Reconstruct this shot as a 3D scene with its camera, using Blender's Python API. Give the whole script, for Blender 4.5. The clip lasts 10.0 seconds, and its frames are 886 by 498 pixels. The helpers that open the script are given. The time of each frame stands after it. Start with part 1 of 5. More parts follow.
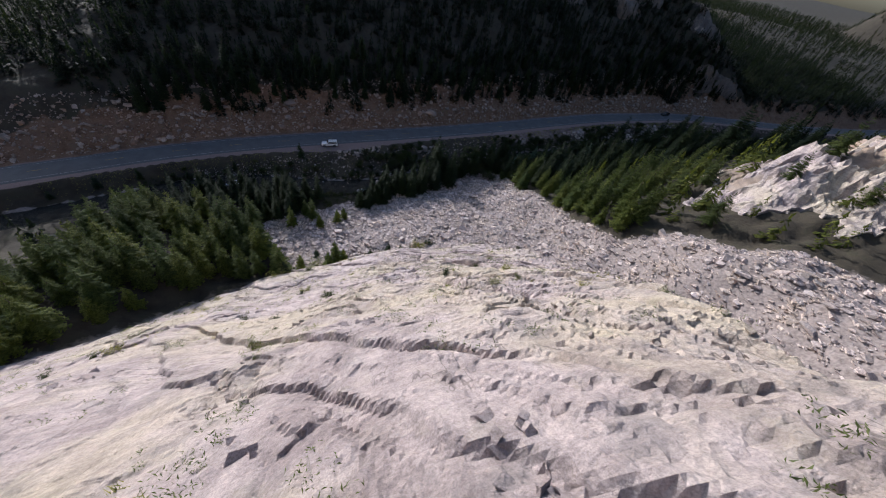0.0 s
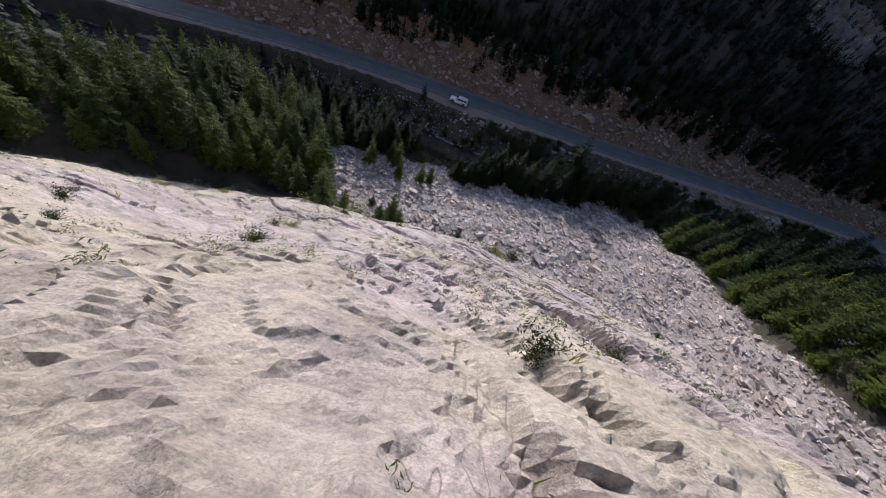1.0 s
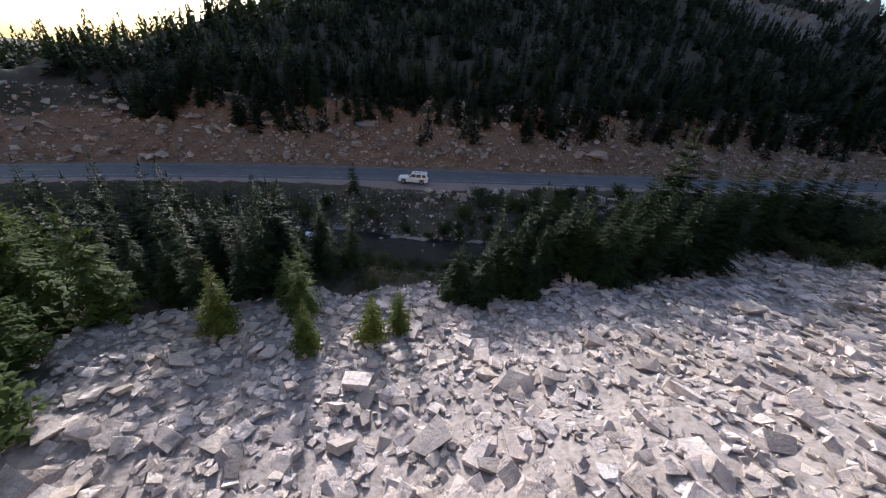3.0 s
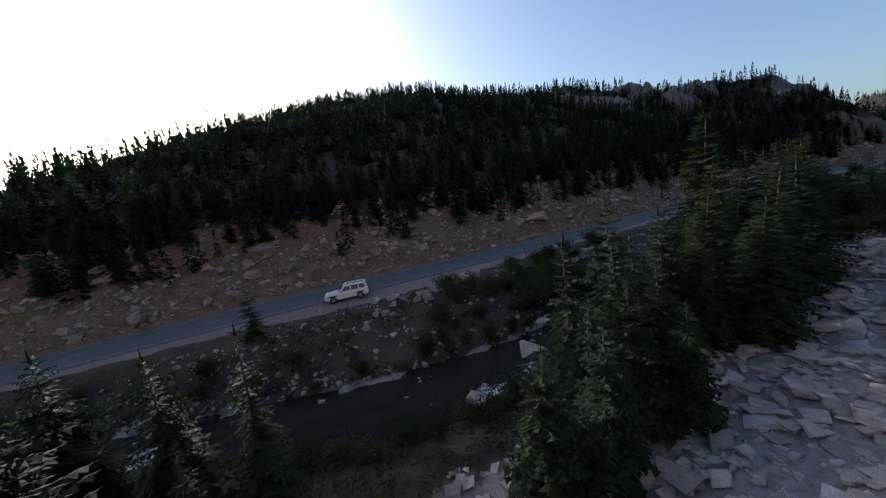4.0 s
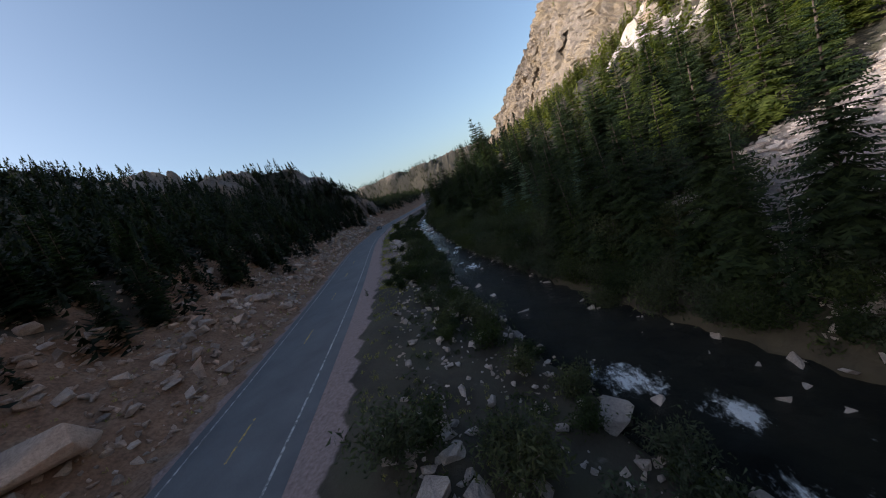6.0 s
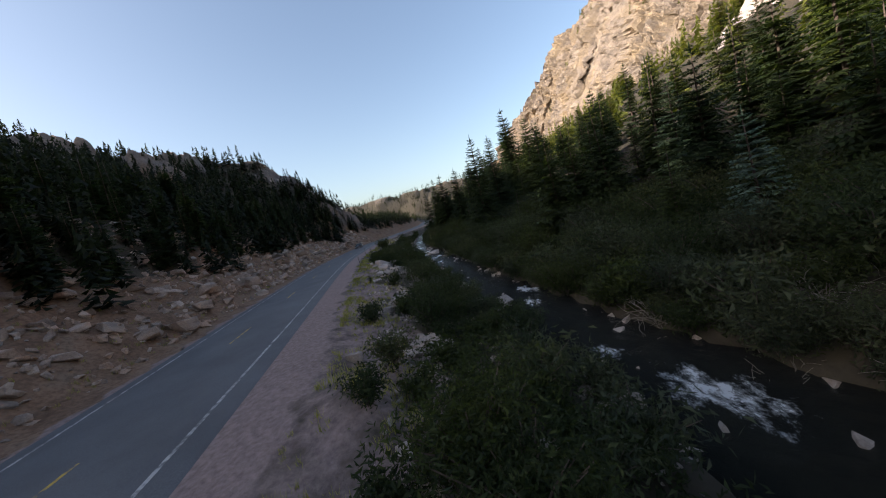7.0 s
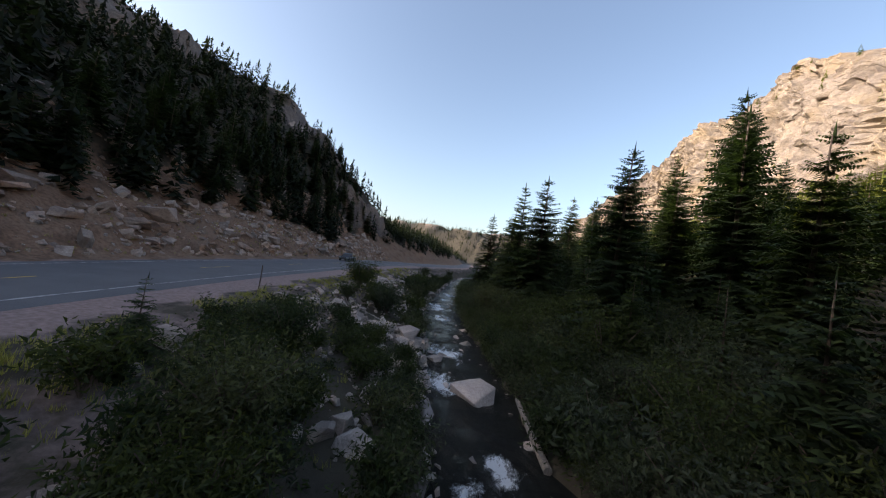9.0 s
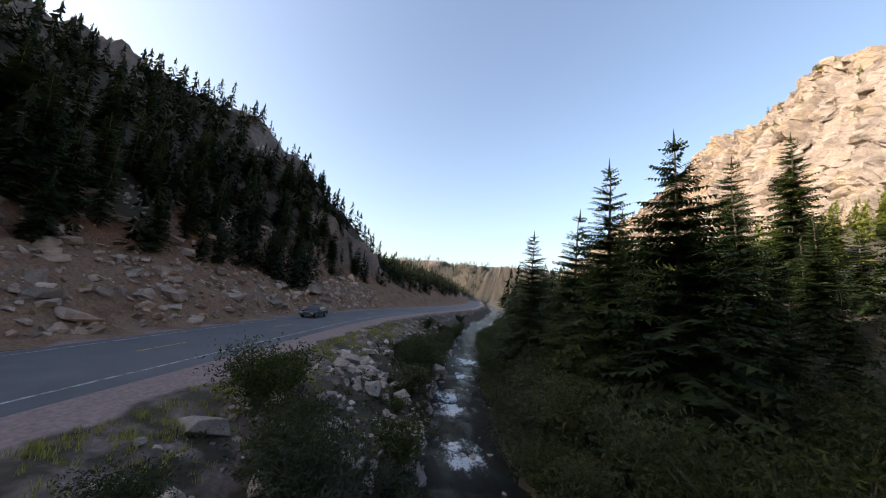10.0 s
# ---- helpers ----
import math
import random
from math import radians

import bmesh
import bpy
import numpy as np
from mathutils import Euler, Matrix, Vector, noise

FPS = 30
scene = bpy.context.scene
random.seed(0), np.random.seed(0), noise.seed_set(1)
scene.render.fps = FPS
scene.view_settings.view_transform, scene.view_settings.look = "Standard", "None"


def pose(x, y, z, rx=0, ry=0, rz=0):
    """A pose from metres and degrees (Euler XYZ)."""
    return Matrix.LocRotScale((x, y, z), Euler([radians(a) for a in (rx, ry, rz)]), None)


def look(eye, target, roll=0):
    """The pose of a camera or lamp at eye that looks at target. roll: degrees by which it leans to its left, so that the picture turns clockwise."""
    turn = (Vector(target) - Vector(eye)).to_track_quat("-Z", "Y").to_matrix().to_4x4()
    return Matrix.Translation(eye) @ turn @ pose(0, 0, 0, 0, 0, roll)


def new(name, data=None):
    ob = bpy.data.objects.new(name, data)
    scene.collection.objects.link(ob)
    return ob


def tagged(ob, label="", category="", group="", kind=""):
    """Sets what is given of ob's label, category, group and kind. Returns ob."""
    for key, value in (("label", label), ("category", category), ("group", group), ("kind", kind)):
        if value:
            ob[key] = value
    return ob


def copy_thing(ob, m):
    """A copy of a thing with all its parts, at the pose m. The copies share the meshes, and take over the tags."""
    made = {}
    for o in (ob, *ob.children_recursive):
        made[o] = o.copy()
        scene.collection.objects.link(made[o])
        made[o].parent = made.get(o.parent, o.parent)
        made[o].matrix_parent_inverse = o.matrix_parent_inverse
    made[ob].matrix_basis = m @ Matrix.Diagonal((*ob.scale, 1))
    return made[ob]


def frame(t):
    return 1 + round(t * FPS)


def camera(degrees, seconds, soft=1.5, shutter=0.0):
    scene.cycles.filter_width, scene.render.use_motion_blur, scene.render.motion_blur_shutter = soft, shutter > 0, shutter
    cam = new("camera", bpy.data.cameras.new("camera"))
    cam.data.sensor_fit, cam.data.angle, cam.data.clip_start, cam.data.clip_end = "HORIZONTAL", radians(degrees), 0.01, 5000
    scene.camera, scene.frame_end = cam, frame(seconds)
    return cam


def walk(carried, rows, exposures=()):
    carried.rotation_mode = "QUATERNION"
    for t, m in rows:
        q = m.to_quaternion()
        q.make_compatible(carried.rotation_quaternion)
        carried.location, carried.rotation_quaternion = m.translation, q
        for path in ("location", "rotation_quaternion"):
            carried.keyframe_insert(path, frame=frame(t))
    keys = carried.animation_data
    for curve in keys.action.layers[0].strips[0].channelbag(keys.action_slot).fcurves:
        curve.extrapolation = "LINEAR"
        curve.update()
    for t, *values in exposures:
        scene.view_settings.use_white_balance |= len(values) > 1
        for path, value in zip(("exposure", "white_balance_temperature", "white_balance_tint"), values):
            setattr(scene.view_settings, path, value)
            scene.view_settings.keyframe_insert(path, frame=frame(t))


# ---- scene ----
cam = camera(106.5, 10.0, soft=1.1)

# seconds, x, y, z, yaw (to the left of +y), pitch (up), roll
PATH = [
    (0, 10.70, -93.60, 52.60, -19.70, -44.30, 13.30),
    (0.5, 13.10, -87.55, 44.90, -8.46, -47.21, 22.90),
    (1, 14.85, -80.52, 37.90, -0.21, -47.63, 26.70),
    (1.5, 14.55, -72.98, 31.90, 3.51, -47.95, 24.00),
    (2, 13.35, -65.19, 25.20, 3.86, -46.25, 17.70),
    (2.5, 11.56, -57.55, 19.73, 1.69, -38.57, 9.20),
    (3, 10.51, -49.02, 15.09, 3.17, -27.67, 5.70),
    (3.2, 10.00, -46.10, 13.20, 2.00, -20.90, 4.60),
    (4.3, 4.85, -31.00, 8.75, -22.60, -7.60, -17.20),
    (4.5, 4.41, -27.45, 9.33, -33.23, -8.04, -24.15),
    (4.7, 5.00, -23.30, 9.27, -43.20, -5.40, -26.70),
    (5, 7.70, -17.84, 9.18, -52.91, -3.19, -26.97),
    (5.3, 11.60, -12.10, 9.20, -62.50, -3.90, -27.40),
    (5.5, 14.49, -8.78, 9.18, -70.75, -6.69, -24.14),
    (5.7, 17.53, -5.75, 9.02, -76.68, -9.00, -22.65),
    (6.8, 51.02, 6.91, 5.70, -84.75, -7.66, -16.78),
    (7, 55.68, 8.43, 5.16, -84.67, -4.80, -14.09),
    (7.5, 67.19, 10.32, 4.92, -85.05, -1.23, -5.28),
    (8, 78.67, 12.06, 5.17, -80.28, -0.78, 7.80),
    (8.5, 89.63, 13.68, 5.27, -80.71, 0.51, 10.70),
    (9, 101.05, 15.35, 5.47, -78.70, 2.53, 9.59),
    (9.5, 111.10, 17.48, 5.77, -78.39, 4.32, 6.60),
    (10, 118.38, 19.33, 6.92, -77.10, 8.63, 6.34),
]


def heading(x, y, z, yaw, pitch, roll):
    a, b = radians(yaw), radians(pitch)
    eye = Vector((x, y, z))
    return look(eye, eye + Vector((-math.sin(a) * math.cos(b), math.cos(a) * math.cos(b), math.sin(b))), roll)


walk(cam, [(r[0], heading(*r[1:])) for r in PATH], exposures=[(0, -0.12, 5700, 11), (2.3, -0.14, 5750, 11), (3.1, 0.75, 5900, 10), (4.4, 0.1, 5700, 10), (5.5, 0.3, 5950, 10), (7, 1.0, 6950, 13), (8.5, 1.12, 7000, 14), (10, 1.32, 7050, 15)])

# ---- sky and sun ----
SUN_AZ, SUN_EL = radians(-25), radians(19.4)   # from +y towards +x, and above the horizon
world = bpy.data.worlds.new("sky")
scene.world = world
world.use_nodes = True
nt = world.node_tree
sky = nt.nodes.new("ShaderNodeTexSky")
sky.sky_type = "NISHITA"
sky.sun_disc = False
sky.sun_elevation = SUN_EL
sky.sun_rotation = SUN_AZ
sky.air_density, sky.dust_density, sky.ozone_density = 1.0, 2.8, 1.5
nt.nodes["Background"].inputs[1].default_value = 0.16
nt.links.new(sky.outputs[0], nt.nodes["Background"].inputs[0])
lamp = bpy.data.lights.new("sun", "SUN")
lamp.energy, lamp.angle, lamp.color = 5.0, radians(0.5), (1.0, 0.93, 0.86)
to_sun = Vector((math.sin(SUN_AZ) * math.cos(SUN_EL), math.cos(SUN_AZ) * math.cos(SUN_EL), math.sin(SUN_EL)))
sun = new("sun", lamp)
sun.matrix_world = look(to_sun * 300, (0, 0, 0))

# ---- materials ----
def material(name, rough=0.85, metal=0.0):
    m = bpy.data.materials.new(name)
    m.use_nodes = True
    b = m.node_tree.nodes["Principled BSDF"]
    b.inputs["Roughness"].default_value, b.inputs["Metallic"].default_value = rough, metal
    b.inputs["Specular IOR Level"].default_value = 0.3
    return m, m.node_tree, b


def node(t, kind, **values):
    n = t.nodes.new(kind)
    for k, v in values.items():
        if isinstance(v, bpy.types.NodeSocket):
            t.links.new(v, n.inputs[k.replace("_", " ")])
        else:
            n.inputs[k.replace("_", " ")].default_value = v
    return n


def place(t, scale=1.0, stretch=None):
    """World-sized coordinates."""
    c = t.nodes.new("ShaderNodeTexCoord")
    g = t.nodes.new("ShaderNodeMapping")
    t.links.new(c.outputs["Object"], g.inputs["Vector"])
    g.inputs["Scale"].default_value = stretch or (scale, scale, scale)
    return g.outputs[0]


def noisy(t, vec, scale, detail=6.0, rough=0.6):
    return node(t, "ShaderNodeTexNoise", Vector=vec, Scale=scale, Detail=detail, Roughness=rough).outputs[0]


def ramp(t, fac, stops):
    r = t.nodes.new("ShaderNodeValToRGB")
    t.links.new(fac, r.inputs[0])
    e = r.color_ramp.elements
    while len(e) < len(stops):
        e.new(0.5)
    for k, (p, c) in zip(e, stops):
        k.position, k.color = p, (*c, 1) if len(c) == 3 else c
    return r.outputs[0]


def mix(t, fac, a, b, kind="MIX"):
    m = t.nodes.new("ShaderNodeMix")
    m.data_type, m.blend_type = "RGBA", kind
    for sock, v in ((m.inputs[0], fac), (m.inputs[6], a), (m.inputs[7], b)):
        if isinstance(v, bpy.types.NodeSocket):
            t.links.new(v, sock)
        else:
            sock.default_value = v if isinstance(v, (int, float)) else (*v, 1)
    return m.outputs[2]


def relief(t, b, height, strength=0.5, distance=0.1):
    n = node(t, "ShaderNodeBump", Height=height, Strength=strength, Distance=distance)
    t.links.new(n.outputs[0], b.inputs["Normal"])


def attribute(t, name):
    a = t.nodes.new("ShaderNodeAttribute")
    a.attribute_name = name
    return a.outputs["Fac"]


def stone_colour(t, vec, dark, light, warm, scale=1.0):
    a = ramp(t, noisy(t, vec, 0.35 * scale, 8), [(0.3, dark), (0.62, light)])
    w = ramp(t, noisy(t, vec, 0.12 * scale, 4), [(0.45, (0, 0, 0)), (0.65, (1, 1, 1))])
    c = mix(t, w, a, warm)
    s = ramp(t, noisy(t, vec, 9.0 * scale, 6, 0.7), [(0.3, (0.62, 0.62, 0.62)), (0.6, (1.05, 1.05, 1.05))])
    return mix(t, 0.8, c, s, "MULTIPLY")


def ledges(t, v, stretch, turn, steps):
    """Sharp-edged terraces of a stretched noise: broken layers a few centimetres high."""
    mp = node(t, "ShaderNodeMapping", Vector=v, Scale=stretch, Rotation=turn)
    n = noisy(t, mp.outputs[0], 1.0, 6, 0.6)
    k = node(t, "ShaderNodeMath", Value=n)
    k.operation = "MULTIPLY"
    k.inputs[1].default_value = steps
    f = node(t, "ShaderNodeMath", Value=k.outputs[0])
    f.operation = "FLOOR"
    d = node(t, "ShaderNodeMath", Value=f.outputs[0])
    d.operation = "DIVIDE"
    d.inputs[1].default_value = steps
    return mix(t, 0.3, d.outputs[0], n)


def rock_material(name, dark, light, warm, scale=1.0, lichen=0.0, cracked=True, joints=False):
    m, t, b = material(name, 0.9)
    v = place(t)
    c = stone_colour(t, v, dark, light, warm, scale)
    bands = noisy(t, place(t, stretch=(0.5, 0.5, 3.2)), 0.9, 6)
    c = mix(t, 0.5, c, ramp(t, bands, [(0.35, (0.6, 0.57, 0.56)), (0.6, (1.08, 1.06, 1.04))]), "MULTIPLY")
    streak = noisy(t, node(t, "ShaderNodeMapping", Vector=v, Scale=(1.1 * scale, 0.22 * scale, 0.22 * scale), Rotation=(0, 0, 0.25)).outputs[0], 1.0, 9, 0.7)
    c = mix(t, 0.55, c, ramp(t, streak, [(0.36, (0.62, 0.60, 0.61)), (0.55, (1.05, 1.04, 1.03))]), "MULTIPLY")
    c = mix(t, 0.8, c, ramp(t, noisy(t, v, 26.0 * scale, 5, 0.75), [(0.36, (0.68, 0.67, 0.66)), (0.56, (1.06, 1.06, 1.06))]), "MULTIPLY")
    h = mix(t, 0.45, noisy(t, v, 1.6 * scale, 12, 0.7), mix(t, 0.5, bands, streak))
    if cracked:
        lay = mix(t, 0.5, ledges(t, v, (0.7 * scale, 2.6 * scale, 2.2 * scale), (0.2, 0.2, 0.42), 14), ledges(t, v, (2.0 * scale, 0.5 * scale, 0.6 * scale), (0, 0, 0.2), 11))
        h = mix(t, 0.5, h, lay)
    if lichen:
        c = mix(t, ramp(t, noisy(t, v, 0.8, 7), [(0.58, (0, 0, 0)), (0.68, (lichen,) * 3)]), c, (0.42, 0.40, 0.22))
        c = mix(t, ramp(t, noisy(t, v, 0.5, 9, 0.7), [(0.56, (0, 0, 0)), (0.62, (0.35,) * 3)]), c, (0.20, 0.185, 0.18))
    if joints:      # thin winding joints: the shade inside deep cracks drawn as dark lines
        for stretch, turn, wide in (((0.75, 0.20, 0.2), 0.35, 0.004), ((0.16, 0.60, 0.3), 0.55, 0.0035)):
            n = noisy(t, node(t, "ShaderNodeMapping", Vector=v, Scale=stretch, Rotation=(0, 0, turn)).outputs[0], 1.0, 4, 0.55)
            line = ramp(t, n, [(0.5 - 2 * wide, (0, 0, 0)), (0.5 - 0.5 * wide, (0.65,) * 3), (0.5 + 0.5 * wide, (0.65,) * 3), (0.5 + 2 * wide, (0, 0, 0))])
            some = ramp(t, noisy(t, v, 0.33 / stretch[1] * 0.25, 3), [(0.51, (0, 0, 0)), (0.60, (1, 1, 1))])
            line = mix(t, 1.0, line, some, "MULTIPLY")
            c = mix(t, line, c, (0.12, 0.10, 0.088))
    t.links.new(c, b.inputs["Base Color"])
    relief(t, b, h, 1.0, 0.75 / scale)
    return m


ROCK = rock_material("cliff_rock", (0.37, 0.308, 0.305), (0.63, 0.545, 0.532), (0.60, 0.525, 0.42), lichen=0.16, joints=True)
STONE = rock_material("talus_stone", (0.52, 0.45, 0.435), (0.75, 0.66, 0.635), (0.66, 0.565, 0.49), 2.0, cracked=False)
WALL = rock_material("canyon_wall_rock", (0.15, 0.125, 0.108), (0.31, 0.265, 0.225), (0.29, 0.23, 0.16), 0.5, cracked=False)
# wall rock again, its colour darkened for the hill's shade
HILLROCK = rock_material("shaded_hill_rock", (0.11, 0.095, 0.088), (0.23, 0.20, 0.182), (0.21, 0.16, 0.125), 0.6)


def vary(m, spread=0.35):
    """Each loose piece a little lighter, darker or warmer."""
    t = m.node_tree
    b = t.nodes["Principled BSDF"]
    src = b.inputs["Base Color"].links[0].from_socket
    isl = t.nodes.new("ShaderNodeNewGeometry").outputs["Random Per Island"]
    inf = t.nodes.new("ShaderNodeObjectInfo").outputs["Random"]
    f = node(t, "ShaderNodeMath", Value=isl)
    t.links.new(inf, f.inputs[1])
    fr = t.nodes.new("ShaderNodeMath")
    fr.operation = "FRACT"
    t.links.new(f.outputs[0], fr.inputs[0])
    c = ramp(t, fr.outputs[0], [(0.0, (1 - spread,) * 3), (0.5, (1, 0.96, 0.92)), (1.0, (1 + spread * 0.6,) * 3)])
    t.links.new(mix(t, 1.0, src, c, "MULTIPLY"), b.inputs["Base Color"])
    return m


vary(STONE)
BOULDER = vary(rock_material("river_boulder", (0.34, 0.30, 0.28), (0.58, 0.52, 0.48), (0.48, 0.39, 0.33), 2.0, cracked=False), 0.25)
REDSTONE = vary(rock_material("red_bank_rock", (0.30, 0.24, 0.21), (0.54, 0.46, 0.40), (0.44, 0.30, 0.22), 2.0, cracked=False), 0.4)


def ground_material():
    m, t, b = material("ground", 0.95)
    v = place(t)
    soil = ramp(t, noisy(t, v, 0.3, 8), [(0.3, (0.025, 0.021, 0.016)), (0.55, (0.055, 0.046, 0.032)), (0.75, (0.042, 0.044, 0.024))])
    dirt = ramp(t, noisy(t, v, 0.5, 9), [(0.3, (0.12, 0.07, 0.044)), (0.55, (0.215, 0.135, 0.09)), (0.75, (0.17, 0.13, 0.096))])
    dirt = mix(t, 0.8, dirt, ramp(t, noisy(t, v, 5.0, 6), [(0.35, (0.55, 0.52, 0.5)), (0.6, (1.1, 1.08, 1.05))]), "MULTIPLY")
    rock = stone_colour(t, v, (0.22, 0.18, 0.16), (0.40, 0.34, 0.30), (0.38, 0.28, 0.20))
    bands = noisy(t, place(t, stretch=(0.25, 0.25, 1.6)), 0.5, 8)
    rock = mix(t, 0.6, rock, ramp(t, bands, [(0.38, (0.45, 0.43, 0.42)), (0.58, (1.08, 1.06, 1.04))]), "MULTIPLY")
    grit = ramp(t, noisy(t, v, 3.0, 8), [(0.3, (0.16, 0.13, 0.12)), (0.6, (0.33, 0.28, 0.26))])
    gravel = ramp(t, noisy(t, v, 6.0, 8), [(0.3, (0.15, 0.108, 0.10)), (0.65, (0.26, 0.195, 0.182))])
    brk = noisy(t, v, 0.9, 6)

    def soft(name):
        s = node(t, "ShaderNodeMath", Value=attribute(t, name))
        s.operation = "ADD"
        k = node(t, "ShaderNodeMath", Value=brk)
        k.operation = "MULTIPLY_ADD"
        k.inputs[1].default_value, k.inputs[2].default_value = 0.9, -0.45
        t.links.new(k.outputs[0], s.inputs[1])
        return ramp(t, s.outputs[0], [(0.38, (0, 0, 0)), (0.62, (1, 1, 1))])

    c = mix(t, soft("dirt"), soil, dirt)
    c = mix(t, soft("grit"), c, grit)
    c = mix(t, soft("gravel"), c, gravel)
    c = mix(t, soft("rock"), c, rock)
    t.links.new(c, b.inputs["Base Color"])
    relief(t, b, mix(t, 0.5, noisy(t, v, 1.2, 10, 0.65), bands), 0.8, 0.4)
    return m


def asphalt_material():
    m, t, b = material("asphalt", 0.8)
    v = place(t)
    c = ramp(t, noisy(t, v, 0.4, 6), [(0.3, (0.082, 0.085, 0.092)), (0.7, (0.115, 0.119, 0.128))])
    c = mix(t, 0.7, c, ramp(t, noisy(t, v, 30.0, 4), [(0.3, (0.7, 0.7, 0.7)), (0.7, (1.2, 1.2, 1.2))]), "MULTIPLY")
    t.links.new(c, b.inputs["Base Color"])
    relief(t, b, noisy(t, v, 40.0, 4), 0.4, 0.01)
    return m


def paint_material(name, colour):
    m, t, b = material(name, 0.7)
    v = place(t)
    w = ramp(t, noisy(t, v, 3.0, 8, 0.7), [(0.42, (0, 0, 0)), (0.56, (1, 1, 1))])
    t.links.new(mix(t, w, (0.09, 0.09, 0.095), colour), b.inputs["Base Color"])
    return m


def water_material():
    m, t, b = material("river_water", 0.12)
    b.inputs["Specular IOR Level"].default_value = 0.16
    v = place(t, stretch=(0.6, 1.0, 1.0))
    f = noisy(t, v, 1.4, 11, 0.78)
    k = node(t, "ShaderNodeMath", Value=f)
    k.operation = "ADD"
    t.links.new(attribute(t, "foam"), k.inputs[1])
    mask = ramp(t, k.outputs[0], [(0.90, (0, 0, 0)), (0.99, (0.45, 0.45, 0.45)), (1.14, (1, 1, 1))])
    deep = ramp(t, noisy(t, v, 0.5, 5), [(0.3, (0.004, 0.006, 0.007)), (0.7, (0.018, 0.02, 0.017))])
    t.links.new(mix(t, mask, deep, (0.72, 0.76, 0.8)), b.inputs["Base Color"])
    t.links.new(ramp(t, mask, [(0, (0.1, 0.1, 0.1)), (1, (0.7, 0.7, 0.7))]), b.inputs["Roughness"])
    relief(t, b, mix(t, 0.5, noisy(t, v, 2.2, 8, 0.7), f), 1.0, 0.6)
    return m


def leaf_material(name, dark, light, rough=0.75, thin=0.32):
    m, t, b = material(name, rough)
    isl = t.nodes.new("ShaderNodeNewGeometry").outputs["Random Per Island"]
    inf = t.nodes.new("ShaderNodeObjectInfo").outputs["Random"]
    c = ramp(t, isl, [(0.0, dark), (1.0, light)])
    o = ramp(t, inf, [(0.0, (0.72, 0.8, 0.85)), (0.5, (1, 1, 0.9)), (1.0, (1.3, 1.2, 0.85))])
    c = mix(t, 1.0, c, o, "MULTIPLY")
    n = noisy(t, place(t), 0.05, 3)
    c = mix(t, 0.6, c, ramp(t, n, [(0.35, (0.75, 0.8, 0.85)), (0.65, (1.2, 1.15, 1.0))]), "MULTIPLY")
    t.links.new(c, b.inputs["Base Color"])
    b.inputs["Specular IOR Level"].default_value = 0.2
    through_leaf = node(t, "ShaderNodeBsdfTranslucent", Color=mix(t, 1.0, c, (2.0, 2.1, 0.9), "MULTIPLY"))
    both = node(t, "ShaderNodeMixShader", Fac=thin)
    t.links.new(b.outputs[0], both.inputs[1])
    t.links.new(through_leaf.outputs[0], both.inputs[2])
    t.links.new(both.outputs[0], t.nodes["Material Output"].inputs[0])
    return m


GROUND, ASPHALT, WATER = ground_material(), asphalt_material(), water_material()
WHITE_LINE, YELLOW_LINE = paint_material("white_line", (0.36, 0.36, 0.36)), paint_material("yellow_line", (0.5, 0.33, 0.06))
NEEDLE = leaf_material("spruce_needles", (0.010, 0.018, 0.009), (0.038, 0.056, 0.024))
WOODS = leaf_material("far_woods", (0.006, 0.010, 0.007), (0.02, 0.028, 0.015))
# conifer needles again, lightened in colour to stand for sunlight by the cliff
SUNLIT_NEEDLE = leaf_material("sunlit_needles", (0.05, 0.068, 0.022), (0.135, 0.16, 0.05), thin=0.5)
# needles of the sunny slope: their sunlit look is put into the colour
SUNLIT_PINE = leaf_material("sunny_pine_needles", (0.04, 0.055, 0.018), (0.10, 0.115, 0.035))
BLUE = leaf_material("blue_spruce_needles", (0.05, 0.075, 0.07), (0.12, 0.165, 0.14))
WILLOW = leaf_material("willow_leaves", (0.012, 0.020, 0.009), (0.043, 0.057, 0.023))
SAGE = leaf_material("grey_willow_leaves", (0.022, 0.029, 0.020), (0.066, 0.076, 0.05))
GREENERY = leaf_material("ledge_greenery", (0.06, 0.075, 0.028), (0.17, 0.185, 0.075))
GRASS = leaf_material("dry_grass", (0.10, 0.11, 0.045), (0.26, 0.25, 0.11))


def wood_material(name, a, c):
    m, t, b = material(name, 0.9)
    v = place(t, stretch=(6, 6, 1.2))
    t.links.new(ramp(t, noisy(t, v, 2.0, 8), [(0.3, a), (0.7, c)]), b.inputs["Base Color"])
    relief(t, b, noisy(t, v, 4.0, 8), 0.6, 0.05)
    return m


BARK = wood_material("bark", (0.05, 0.035, 0.027), (0.13, 0.10, 0.08))
DEADWOOD = wood_material("weathered_wood", (0.11, 0.095, 0.085), (0.27, 0.24, 0.21))

# ---- plan: the road, the river and the lie of the land ----
rng = np.random.default_rng(7)


